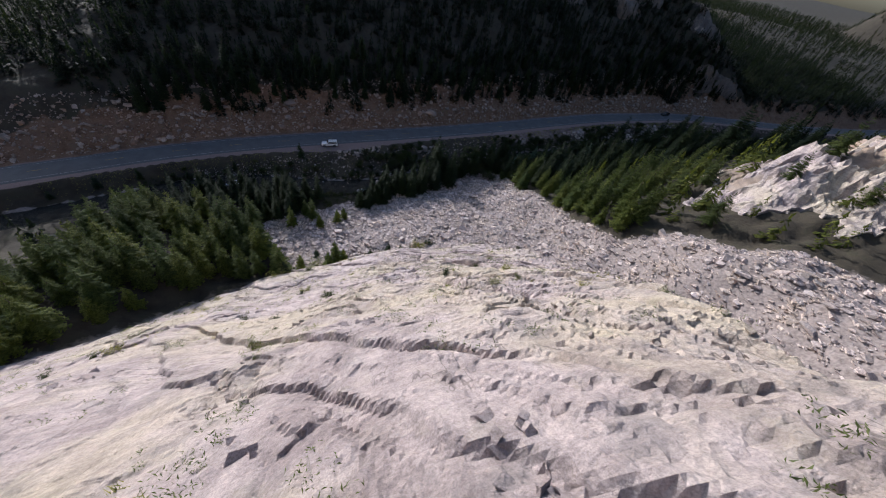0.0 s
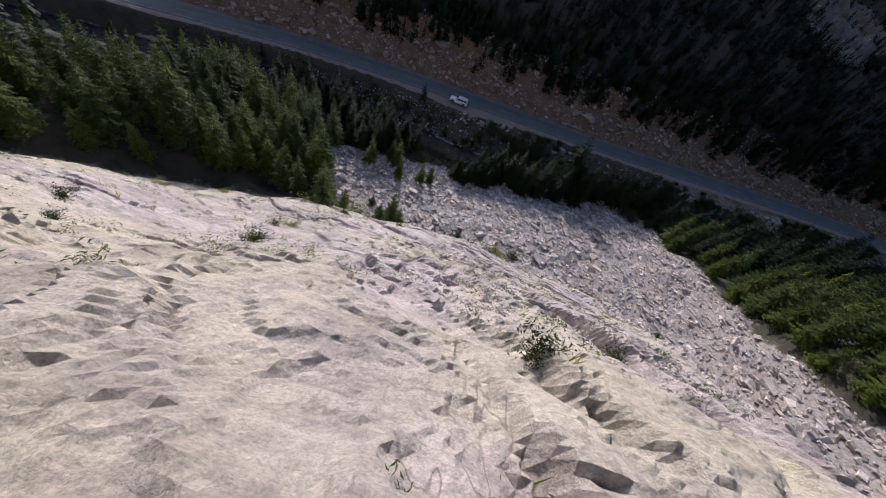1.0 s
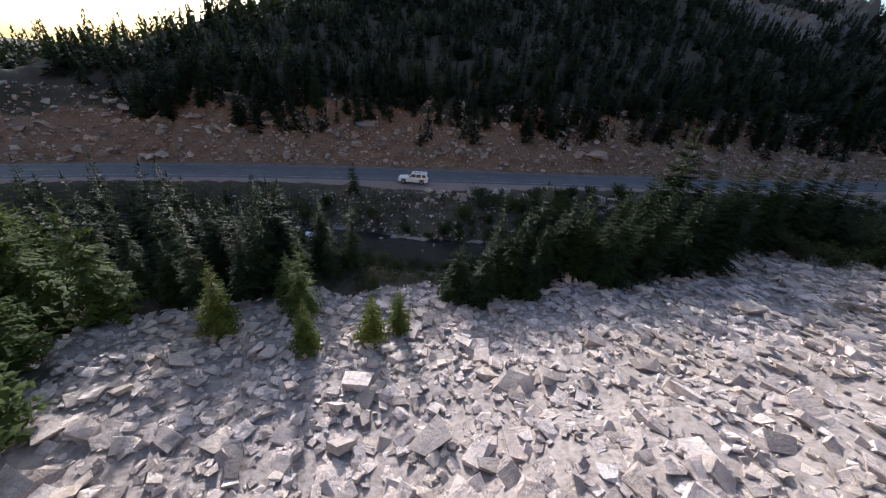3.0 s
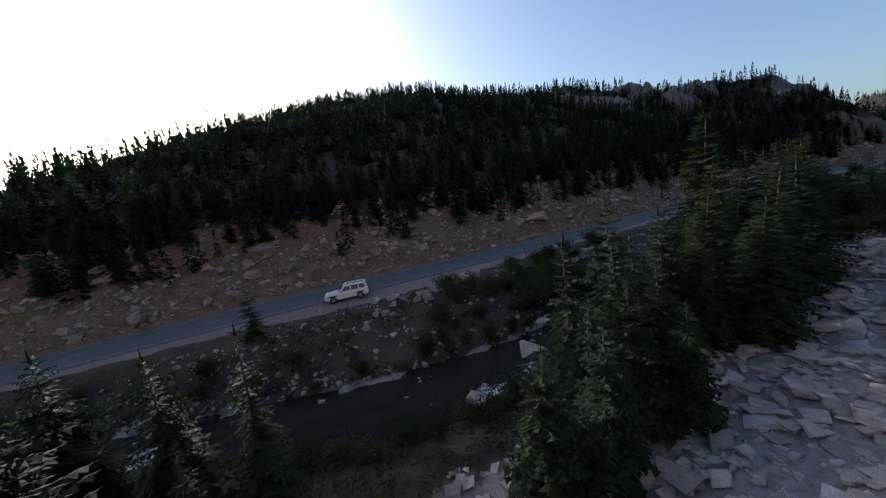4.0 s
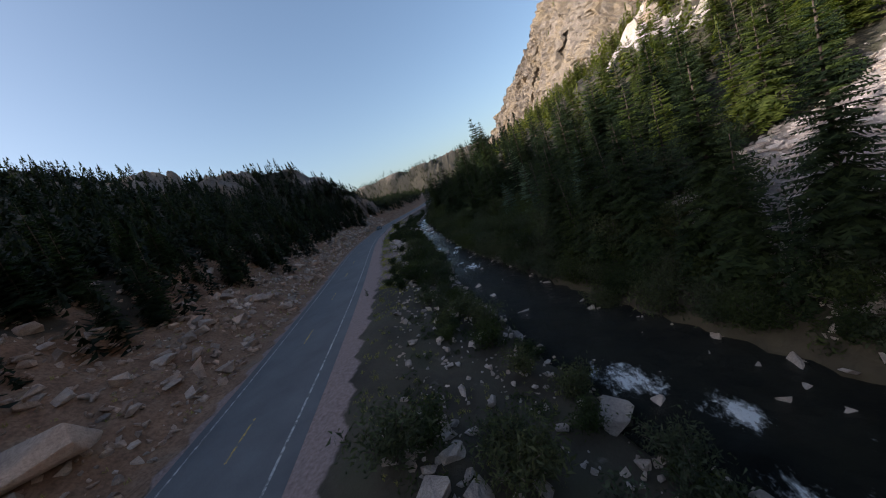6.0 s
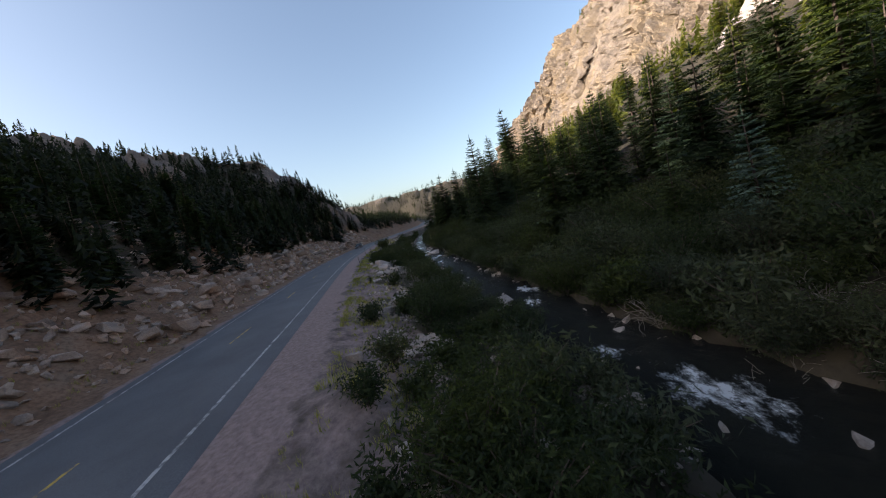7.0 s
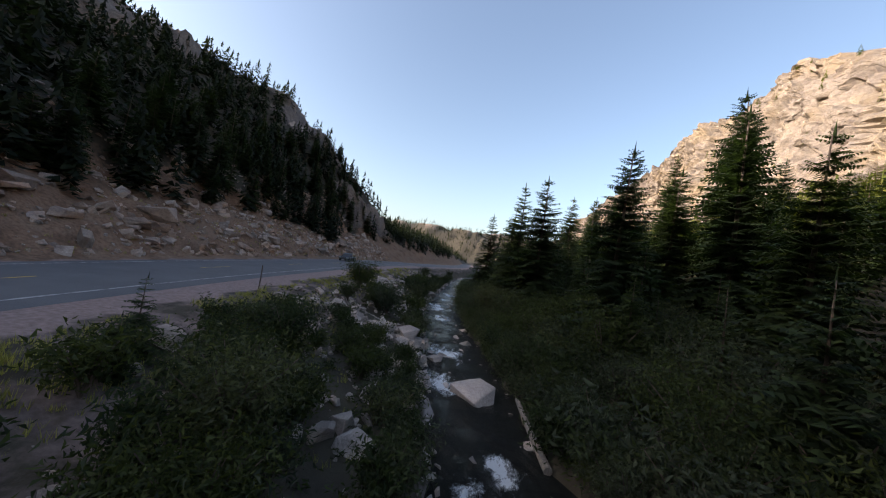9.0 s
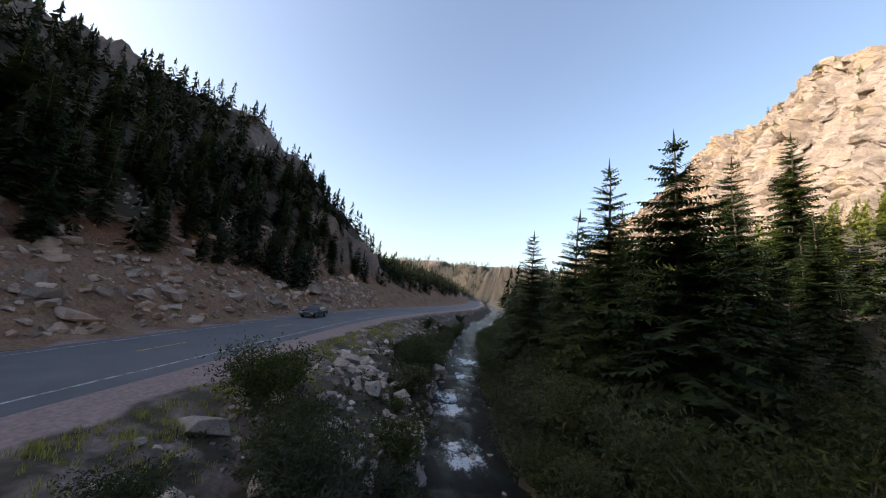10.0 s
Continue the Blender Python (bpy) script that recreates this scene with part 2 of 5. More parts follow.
def perlin(x, y, seed=0):
    """Smooth noise, about -1 to 1, one cell a metre."""
    xi, yi = np.floor(x).astype(np.int64), np.floor(y).astype(np.int64)
    xf, yf = x - xi, y - yi
    u, v = xf * xf * xf * (xf * (xf * 6 - 15) + 10), yf * yf * yf * (yf * (yf * 6 - 15) + 10)

    def corner(i, j):
        h = ((xi + i) * 374761393 + (yi + j) * 668265263 + seed * 974634777) & 0x7FFFFFFF
        h = ((h ^ (h >> 13)) * 1274126177) & 0x7FFFFFFF
        a = (h & 0xFFFF) / 65536.0 * 2 * np.pi
        return np.cos(a) * (xf - i) + np.sin(a) * (yf - j)

    n0 = corner(0, 0) * (1 - u) + corner(1, 0) * u
    n1 = corner(0, 1) * (1 - u) + corner(1, 1) * u
    return (n0 * (1 - v) + n1 * v) * 1.5


def fbm(x, y, size, octaves=5, seed=0, gain=0.5):
    s, a = 0, 1.0
    for k in range(octaves):
        s = s + a * perlin(x / size, y / size, seed + k)
        size, a = size / 2.03, a * gain
    return s


def step(a, b, v):
    t = np.clip((v - a) / (b - a), 0, 1)
    return t * t * (3 - 2 * t)


def road_y(x):
    x = np.asarray(x, float)
    u = np.clip(x, -50, 130) / 100
    y = 4.18 + 23.41 * u - 5.97 * u**2 + 19.45 * u**3 - 10.55 * u**4
    y = y + 0.45 * np.minimum(x + 50, 0) + 0.17 * np.maximum(x - 130, 0)
    for d in (-12, 0, 12):     # round the nose of the hill it keeps to the stream
        y = y - np.interp(x + d, (150, 165, 176, 190, 210, 250, 300, 600), (0, 0.6, 2.4, 5.5, 10.5, 19, 25.5, 45)) / 3
    return y


def road_z(x):
    return 0.02 * np.asarray(x, float)


RIVER = ((-260, -120), (-140, -66), (-60, -30), (-23, -14), (10, -17.8), (30, -10.4), (50, -2), (78, 6.5), (114, 15.2), (139, 22.3), (175, 26), (200, 27.5), (240, 27), (300, 28), (600, 58))


def river_y(x):
    xs, ys = zip(*RIVER)
    return sum(np.interp(np.asarray(x, float) + d, xs, ys) for d in (-8, -3, 3, 8)) / 4


def half(x):
    """Half the river's width."""
    return np.interp(np.asarray(x, float), (-60, -20, 40, 58, 74, 105, 116, 150, 300), (3.2, 3.4, 3.5, 3.2, 2.2, 1.9, 2.3, 2.1, 2.5))


def river_z(x):
    x = np.asarray(x, float)
    return 0.02 * x - 2.9 + 0.01 * np.minimum(x, 0)


def cells(x, y, size, seed):
    """Broken blocks: a random value for each, the way from its middle, the gap to its neighbour."""
    u, w = x / size, y / size
    i0, j0 = np.floor(u), np.floor(w)
    best, second = np.full(u.shape, 9.0), np.full(u.shape, 9.0)
    val, dx, dy = np.zeros(u.shape), np.zeros(u.shape), np.zeros(u.shape)
    for di in (-1, 0, 1):
        for dj in (-1, 0, 1):
            i, j = i0 + di, j0 + dj
            h = np.sin(i * 127.1 + j * 311.7 + seed * 74.7) * 43758.5453
            g = np.sin(i * 269.5 + j * 183.3 + seed * 41.3) * 43758.5453
            h, g = h - np.floor(h), g - np.floor(g)
            ex, ey = u - i - 0.1 - 0.8 * h, w - j - 0.1 - 0.8 * g
            d = ex * ex + ey * ey
            near = d < best
            second = np.where(near, best, np.minimum(second, d))
            best, val = np.where(near, d, best), np.where(near, (h * 7.3 + g * 3.1) % 1.0, val)
            dx, dy = np.where(near, ex * size, dx), np.where(near, ey * size, dy)
    return val, dx, dy, np.sqrt(second) - np.sqrt(best)


CREST = ((-600, 0), (-250, 4), (-180, 8), (-150, 5), (-125, 6), (-85, 15), (-62, 42), (-38, 55), (-12, 63), (19, 63), (70, 62), (110, 57), (140, 51), (155, 46), (167, 41), (177, 36.5), (188, 30), (197, 23), (205, 14), (213, 11), (235, 20), (300, 24), (400, 24), (600, 14), (1000, -8))
BACK = ((-600, -30), (0, 150), (60, 152), (100, 140), (130, 126), (152, 110), (166, 96), (177, 82), (188, 72), (197, 66), (205, 62), (213, 66), (230, 130), (300, 230), (600, 330), (1000, 450))     # where the crest runs
BANK = 4.6      # from the road's middle to the foot of the cut


def crest_y(x):
    return np.interp(np.asarray(x, float), *zip(*BACK))


def cliff_z(x, y):
    s = -52 - y
    east = np.interp(s, (0, 12, 25, 41, 60), (36, 36, 30, 20.5, 18))
    z = 6.3 + 1.05 * s + 0.10 * np.maximum(0, x - 22) * step(16, 8, s) - 0.34 * np.maximum(0, 17 - x) - 1.7 * np.maximum(0, x - east)
    z = z + 3.6 * step(-3.4, -1.4, s + 0.9 * np.sin(0.45 * x)) * np.exp(-np.maximum(s, 0) / 9)     # the foot stands up out of the talus
    return np.minimum(z, 74 + 0.12 * s)


def crag(x, y, q):
    """Where the hill across the road breaks into bare rock; q runs from its foot to its crest."""
    n = fbm(x, y, 24, 3, 47)
    a = step(132, 144, x) * step(190, 182, x) * step(0.60, 0.70, q) * step(1.02, 0.95, q)
    b = step(88, 100, x) * step(150, 138, x) * step(0.42, 0.50, q) * step(0.78, 0.68, q)
    c = step(176, 182, x) * step(207, 200, x) * step(0.02, 0.10, q) * step(0.34, 0.24, q)
    return np.maximum(np.maximum(a * step(-0.45, -0.15, n), c * step(-0.5, -0.2, n)), b * step(-0.2, 0.1, n))


def land(x, y):
    """Height and the masks rock, dirt, grit and gravel."""
    x, y = np.asarray(x, float), np.asarray(y, float)
    yr, yv, zr, zv = road_y(x), river_y(x), road_z(x), river_z(x)
    side = 5.3 + 2.4 * np.exp(-(((x - 6) / 13) ** 2))     # the shoulder widens at the pull-out
    n1, n2, n3 = fbm(x, y, 60, 4, 3), fbm(x, y, 11, 5, 9), fbm(x, y, 2.4, 4, 17)
    # the hill across the road
    dl = y - (yr + BANK)
    dc = np.maximum(crest_y(x) - yr - BANK, 14)
    hc = np.interp(x, *zip(*CREST)) * (1 + 0.10 * n1)
    q = np.clip((dl - 9) / (dc - 9), 0, None)
    rise = np.where(q < 1, q * (1.35 - 0.35 * q), np.maximum(1 - 0.25 * (dl - dc) / np.maximum(dc, 70), -0.1))
    bank = np.minimum(np.maximum(dl, 0) * 0.62, 7.5)
    hill = zr + bank * step(-0.2, 3, dl) + np.maximum(hc - 7.5, 1.0) * np.maximum(rise, -0.2) + step(4, 20, dl) * (n2 * 1.4) + step(1, 4, dl) * n3 * 0.45
    ledge = crag(x, y, q)
    # between river and road
    hw = half(x)
    k = (y - (yv + hw - 0.2)) / np.maximum(yr - side - (yv + hw - 0.2), 1)
    mid = zv + 0.35 + (zr - 0.12 - zv - 0.35) * step(0.05, 0.95, k) + 0.35 * n3 * step(1.0, 0.8, k) + 0.25 * n2 * step(1.0, 0.7, k)
    # the far side of the river
    dr = (yv - hw + 0.2) - y
    steep = 0.43 - 0.17 * step(60, 38, x) * step(-45, -15, x) - 0.12 * step(20, 2, x) * step(-30, -12, x)
    ramp_up = steep * (np.sqrt(np.maximum(dr - 6, 0) ** 2 + 9) - 3)
    ramp_up = np.where(ramp_up > 70, 70 + (ramp_up - 70) * 0.35, ramp_up)
    right = zv + 0.3 + (0.9 + 1.5 * step(8, 24, x) * step(75, 58, x)) * step(0, 4, dr) + ramp_up * (dr > 6) + step(8, 30, dr) * n2 * 1.1 + 0.3 * n3 * step(1, 5, dr)
    out = np.exp(-(((x - 100) / 24) ** 2 + ((y + 58) / 15) ** 2))
    right = right + out * (15 + 4 * n2 + 1.2 * n3)
    spur = cliff_z(x, y)
    spur_on = step(-3.0, 3.0, spur - right)
    right = np.maximum(right, spur - 4.5)
    z = np.where(y > yr + BANK, hill, np.where(y > yr - side, zr - 0.05, np.where(y > yv + hw - 0.2, mid, np.where(dr > 0, right, zv - 0.7))))
    pull = np.exp(-(((x + 88) / 20) ** 2 + ((y - yr - 12) / 11) ** 2) ** 2)
    z = np.where(y > yr + 3, z * (1 - pull) + (zr - 0.05) * pull, z)
    far = step(520, 900, x)
    head = far * step(0.60, 0.46, y / np.maximum(x, 1))      # the slope that closes the valley upstream
    z = np.maximum(z, head * (92 + 10 * n1 + 3 * n2) + (1 - head) * -30) + step(900, 2400, np.hypot(x, y)) * 12
    scree = scree_mask(x, y) * (dr > 2)
    rock = np.maximum.reduce([np.where(dr > 0, spur_on, 0), np.where(dr > 0, step(0.25, 0.5, out), 0), np.where(dl > 0, ledge, 0)])
    rock = np.maximum(rock, 0.4 * step(0.15, 0.6, n1 + 0.4 * n2) * step(250, 420, x) * step(540, 440, x))
    dirt = np.where(dl > -0.5, step(13 + 4 * n2, 8 + 4 * n2, dl), 0)
    gravel = np.maximum(pull, np.where((y > yr - side - 0.2) & (y < yr + BANK - 0.3), 1.0, np.where((k > 0.5) & (y < yr), 0.55 * step(48, 64, x) * (1 - 0.2 * step(96, 104, x)), 0)))
    grit = np.maximum(scree, np.where((k > -0.3) & (k < 0.85) & (dr < 0), 0.25, 0) + np.where((dr < 0) & (y < yv + hw), 0.6, 0))
    near = step(480, 400, x)
    return z, np.maximum(rock, 0.5 * head * step(0.1, 0.4, n1 + 0.5 * n2)), dirt * near, grit * near, gravel * near


def scree_mask(x, y):
    """The talus fan and the gully above it."""
    e = 4 * fbm(x, y, 14, 3, 77)
    lower = step(-2, 2, -(y + 30 - 0.44 * (x + 5)) + e)
    lower = np.minimum(lower, step(-2, 2, -(y + 11.5) + e))
    side = np.minimum(step(-3, 3, x + 8 - 0.67 * np.maximum(0, -42 - y) + e), step(3, -3, x - (52 + 0.85 * np.maximum(0, -57 - y)) + 0.6 * e))
    return lower * side


def heights(x, y):
    return land(x, y)[0]


def mesh_object(name, verts, faces, mat, smooth=False):
    me = bpy.data.meshes.new(name)
    me.from_pydata([tuple(v) for v in verts] if not isinstance(verts, np.ndarray) else verts.tolist(), [], faces if not isinstance(faces, np.ndarray) else faces.tolist())
    me.materials.append(mat)
    if smooth:
        me.shade_smooth()
    me.update()
    return new(name, me)


def grid_faces(nx, ny):
    i = np.arange(nx - 1)[:, None] * ny + np.arange(ny - 1)[None, :]
    return np.stack([i, i + ny, i + ny + 1, i + 1], -1).reshape(-1, 4)


def spread_axis(lo, hi, d, far, grow=1.12):
    a = list(np.arange(lo, hi + d / 2, d))
    s = d
    while a[-1] < far:
        s *= grow
        a.append(a[-1] + s)
    s, left = d, []
    p = lo
    while p > -far:
        s *= grow
        p -= s
        left.append(p)
    return np.array(left[::-1] + a)


def put_attribute(me, name, values):
    me.attributes.new(name, "FLOAT", "POINT").data.foreach_set("value", np.ascontiguousarray(values, np.float32))


xs, ys = spread_axis(-48, 215, 0.95, 2600, 1.08), spread_axis(-112, 66, 0.8, 2600, 1.08)
gx, gy = np.meshgrid(xs, ys, indexing="ij")
gz, rock, dirt, grit, gravel = land(gx.ravel(), gy.ravel())
ground = mesh_object("ground", np.stack([gx.ravel(), gy.ravel(), gz], 1), grid_faces(len(xs), len(ys)), GROUND, True)
for key, val in (("rock", rock), ("dirt", dirt), ("grit", grit), ("gravel", gravel)):
    put_attribute(ground.data, key, val)
tagged(ground, "steep canyon floor and forested slopes of soil and rock", "ground", kind="structure")


def ribbon(name, centre, level, x0, x1, dx, offsets, mat, smooth=True):
    """A strip that follows the plan: offsets across it, metres to the left."""
    x = np.arange(x0, x1 + dx / 2, dx)
    y, z = centre(x), level(x)
    t = np.stack([np.gradient(x), np.gradient(y)], 1)
    t /= np.linalg.norm(t, axis=1)[:, None]
    o = np.asarray(offsets, float)
    px, py = x[:, None] - t[:, 1:] * o[None], y[:, None] + t[:, :1] * o[None]
    pz = np.repeat(z[:, None], len(o), 1)
    v = np.stack([px, py, pz], -1).reshape(-1, 3)
    return v, grid_faces(len(x), len(o)), mat


v, f, m = ribbon("road", road_y, lambda x: road_z(x) + 0.03, -420, 420, 2.0, (-3.75, -3.55, -1.8, 0.0, 1.8, 3.5, 3.7), ASPHALT)
v[:, 2] -= np.tile(np.array([0.09, 0, -0.03, -0.05, -0.03, 0, 0.09]), len(v) // 7)
road = mesh_object("road", v, f, m, True)
tagged(road, "two-lane grey asphalt canyon road with worn lines", "road", kind="structure")


def line_marks(name, offset, width, mat, label, dash=None):
    verts, faces = [], []
    x = -120.0
    while x < 260:
        ln = dash[0] if dash else 4.0
        v, f, _ = ribbon(name, road_y, lambda q: road_z(q) + 0.03 + (0.054 if abs(offset) < 1 else 0.006 + 0.016 * (3.7 - min(abs(offset), 3.6))), x, x + ln, ln / 2, (offset - width / 2, offset + width / 2), mat)
        faces += (f + len(verts)).tolist()
        verts += v.tolist()
        x += ln + (dash[1] if dash else 0.0)
    ob = mesh_object(name, verts, faces, mat)
    return tagged(ob, label, "road line", kind="structure")


line_marks("edge_line", -2.85, 0.13, WHITE_LINE, "worn white edge line painted on asphalt")
line_marks("edge_line", 2.85, 0.13, WHITE_LINE, "worn white edge line painted on asphalt")
line_marks("centre_line", 0.0, 0.12, YELLOW_LINE, "faded yellow centre line of short dashes", (3.0, 9.0))

# the river: a rippled sheet, whiter where it breaks
x = np.arange(-260, 420, 0.55)
off = np.linspace(-3.9, 3.9, 17)
v, f, _ = ribbon("river", river_y, river_z, -260, 420, 0.55, off, WATER)
mid_y = np.repeat(river_y(np.arange(-260, 420 + 0.275, 0.55)), 17)
mid_x = np.repeat(np.arange(-260, 420 + 0.275, 0.55), 17)
wide = (half(mid_x) + 0.5) / 3.9
v[:, 0], v[:, 1] = mid_x + (v[:, 0] - mid_x) * wide, mid_y + (v[:, 1] - mid_y) * wide
rap = np.clip(0.4 * fbm(v[:, 0], v[:, 1] * 0.4, 13, 3, 5) + 0.02, -0.2, 0.30)
off_mid = v[:, 1] - mid_y
for cx, o, w in ((20, -1, 2.2), (31.7, 2, 2.5), (14.9, -1, 2), (18, -2, 1.8), (11.6, -1.5, 2), (39, 1.6, 2.2), (32.4, -1.4, 2.2), (22, -2.6, 1.8), (27, -1.6, 2.2), (36, 0.5, 1.5), (65.3, 0, 2.2), (68.7, 0.5, 1.2),
                 (76.7, -0.2, 1.2), (79.9, -1.3, 1.6), (84.2, 1.2, 1), (104.5, 0.8, 1.3), (110.2, 0.8, 1.3), (117.9, 1.4, 2.2), (123.3, 0.4, 2.2), (112, -0.3, 1.2), (135, 0.2, 2.4), (141, 0.6, 2), (157, 0, 3), (143.5, 0.8, 2), (150, 0, 2), (-8, 0, 3), (-20, 0, 3)):
    rap = np.maximum(rap, 0.52 * np.exp(-(((v[:, 0] - cx) / (1.25 * w)) ** 2 + ((off_mid - o) / (0.85 * w)) ** 2)))
v[:, 2] += 0.12 * fbm(v[:, 0], v[:, 1], 1.6, 3, 21) * (0.5 + 2 * np.clip(rap, 0, 1)) + 0.1
river = mesh_object("river", v, f, WATER, True)
put_attribute(river.data, "foam", rap)
tagged(river, "dark shallow mountain river with white rapids", "river", kind="structure")

# the near cliff: a finer sheet over the spur
def stairs(u, along, period, seed):
    """Uneven sharp-edged steps across u, each breaking off somewhere along its length."""
    k = np.floor(u / period)
    f = u / period - k
    h = np.sin(k * 12.9898 + seed * 78.2) * 43758.5453
    h = h - np.floor(h)
    on = step(-0.25, 0.35, perlin(along / (6 * period) + 17 * h, k * 0.73, seed))
    wide = min(0.45, 0.3 / period)
    return on * ((0.45 + 1.1 * h) * (step(1 - wide, 1.0, f) - f) - 0.4 * h * np.exp(-((f - 1 + wide) / (0.5 * wide)) ** 2))


def spur_surface(px, py):
    z = cliff_z(px, py) + 1.1 * fbm(px, py, 15, 3, 31)
    w = 0.9 * fbm(px, py, 6, 3, 61)
    right_side = step(11, 19, px + 0.10 * (py + 70) + 2.5 * fbm(px, py, 9, 2, 62))
    foot = step(-68, -63, py) * step(13, 17, px)
    crest = np.exp(-((px - 16.5 - 3 * fbm(px, py, 12, 2, 64)) / 4.5) ** 2) * step(-60, -66, py)
    rough = np.clip(0.26 + 0.6 * step(0.1, 0.5, fbm(px, py, 13, 3, 88)) + 0.75 * crest + 0.25 * right_side, 0, 1) * (1 - 0.8 * step(-60, -55, py))
    a, b = (px * 0.55 + py * 0.83) + w, (px * 0.83 - py * 0.55) + 0.8 * w
    for size, tall, tilt, seed in ((4.5, 0.55, 0.09, 1), (1.8, 0.34, 0.15, 2), (0.8, 0.18, 0.18, 3), (0.4, 0.07, 0.14, 4)):
        val, dx, dy, gap = cells(a, b / 1.9, size, seed)
        z = z + rough * (tall * (val - 0.55) + tilt * (np.cos(val * 40) * dx + np.sin(val * 40) * dy)) * step(-0.03, 0.10, gap) - rough * 0.35 * tall * (1 - step(0.0, 0.12, gap)) * (val > 0.5)
    # joints that run up the slabs of the sunny side, and the fine layers of the foot
    u, v = 0.92 * px + 0.38 * py + w, 0.92 * py - 0.38 * px
    z = z + right_side * (1 - 0.6 * foot) * (0.75 * stairs(u, v, 2.1, 3) + 0.2 * stairs(u + 0.3 * w, v, 0.95, 4))
    u, v = 0.50 * px + 0.86 * py + 0.7 * w, 0.86 * px - 0.50 * py
    z = z + (0.10 + 0.9 * foot) * (0.42 * stairs(u, v, 1.15, 5) + 0.2 * stairs(u + 0.2 * w, v, 0.6, 6))
    # a few long joints across the smooth side
    u, v = 0.62 * px + 0.78 * py + 1.4 * w, 0.78 * px - 0.62 * py
    z = z + (1 - right_side) * (0.30 * stairs(u, v, 3.4, 7) + 0.10 * stairs(u, v, 1.2, 8))
    return z + 0.07 * fbm(px, py, 0.9, 4, 33, 0.62) * (0.6 + rough)


CORE = (-8, 30, -98, -50)      # where the rock comes closest


def spur_sheet(x0, x1, y0, y1, d, hole=None):
    xs, ys = np.arange(x0, x1 + d / 2, d), np.arange(y0, y1 + d / 2, d)
    gx, gy = np.meshgrid(xs, ys, indexing="ij")
    px, py = gx.ravel(), gy.ravel()
    pz, low = spur_surface(px, py), heights(px, py)
    pz = np.where(cliff_z(px, py) - low < -4, low - 3, pz)
    fc = grid_faces(len(xs), len(ys))
    ok = (pz > low - 2.5)[fc].any(1)
    if hole:
        inside = (px > hole[0]) & (px < hole[1]) & (py > hole[2]) & (py < hole[3])
        ok &= ~inside[fc].all(1)
    fc = fc[ok]
    used = np.unique(fc)
    remap = np.zeros(len(px), int)
    remap[used] = np.arange(len(used))
    return np.stack([px, py, pz], 1)[used], remap[fc]


va, fa = spur_sheet(-34, 46, -112, -48, 0.24, CORE)
vb, fb = spur_sheet(*CORE, 0.125)
cliff = mesh_object("cliff", np.concatenate([va, vb]), np.concatenate([fa, fb + len(va)]), ROCK, False)
tagged(cliff, "pale weathered granite cliff with cracks and grassy ledges", "cliff", kind="structure")

# the sunlit wall upstream: ledges and blocks stepped back from a broken face
TOP = ((60, -175, 96), (120, -135, 92), (165, -104, 82), (190, -94, 80), (212, -86, 86), (228, -88, 97), (246, -96, 106), (262, -101, 119), (285, -100, 125), (300, -101, 117), (318, -97, 119), (338, -92, 124), (352, -84, 108), (378, -68, 92), (410, -52, 76), (450, -38, 58), (500, -24, 44))
tp = np.array(TOP, float)
ln = np.r_[0, np.cumsum(np.hypot(*np.diff(tp[:, :2], axis=0).T))]
u = np.arange(0, ln[-1], 0.9)
cx, cy, cz = (np.interp(u, ln, tp[:, k]) for k in range(3))
cz = cz + 3.5 * fbm(u, u * 0, 13, 3, 5) + 1.6 * np.floor(2.2 * fbm(u, u * 0, 5, 2, 8)) * 0.6
tx, ty = np.gradient(cx), np.gradient(cy)
nl = np.hypot(tx, ty)
nx, ny = -ty / nl, tx / nl           # towards the valley
fall = np.r_[-60, -36, -20, -9, -3, np.arange(0, 78, 0.7)]
uu, vv = np.meshgrid(u, fall, indexing="ij")
down = np.maximum(vv, 0)
lay = np.floor(down / 5.2 + 0.9 * fbm(uu, down, 26, 3, 14)) * 5.2
lay = lay + 0.5 * np.floor(down / 1.9 + 0.7 * fbm(uu, down, 15, 3, 15)) * 1.9
run = 0.06 * down + 0.27 * lay + np.minimum(vv, 0)
blk = fbm(uu + 0.2 * down, down * 0.5, 16, 3, 71) * 5 + fbm(uu, down * 0.7, 5, 4, 72) * 2.2 + fbm(uu, down, 1.9, 2, 73) * 0.6
for size, tall, seed in ((9, 2.4, 31), (3.6, 1.2, 32)):
    val, dx, dy, gap = cells(uu + 0.15 * down, down * 1.5 + 0.2 * uu, size, seed)
    blk = blk + tall * (val - 0.5) - 0.5 * tall * (1 - step(0, 0.1, gap))
cleft = np.minimum(np.abs(fbm(uu, down * 0.18, 11, 2, 74)) * 6, 1) - 1
run = run + np.where(vv >= 0, blk + 2.6 * cleft, 0.3 * blk)
wx, wy = cx[:, None] + nx[:, None] * run, cy[:, None] + ny[:, None] * run
wz = cz[:, None] - down + 0.10 * np.minimum(vv, 0) + 0.8 * fbm(wx, wy, 6, 3, 75)
wall = mesh_object("canyon_wall", np.stack([wx, wy, wz], -1).reshape(-1, 3), grid_faces(len(u), len(fall))[:, ::-1], WALL, False)
tagged(wall, "sunlit tan canyon wall of layered broken rock", "cliff", kind="structure")

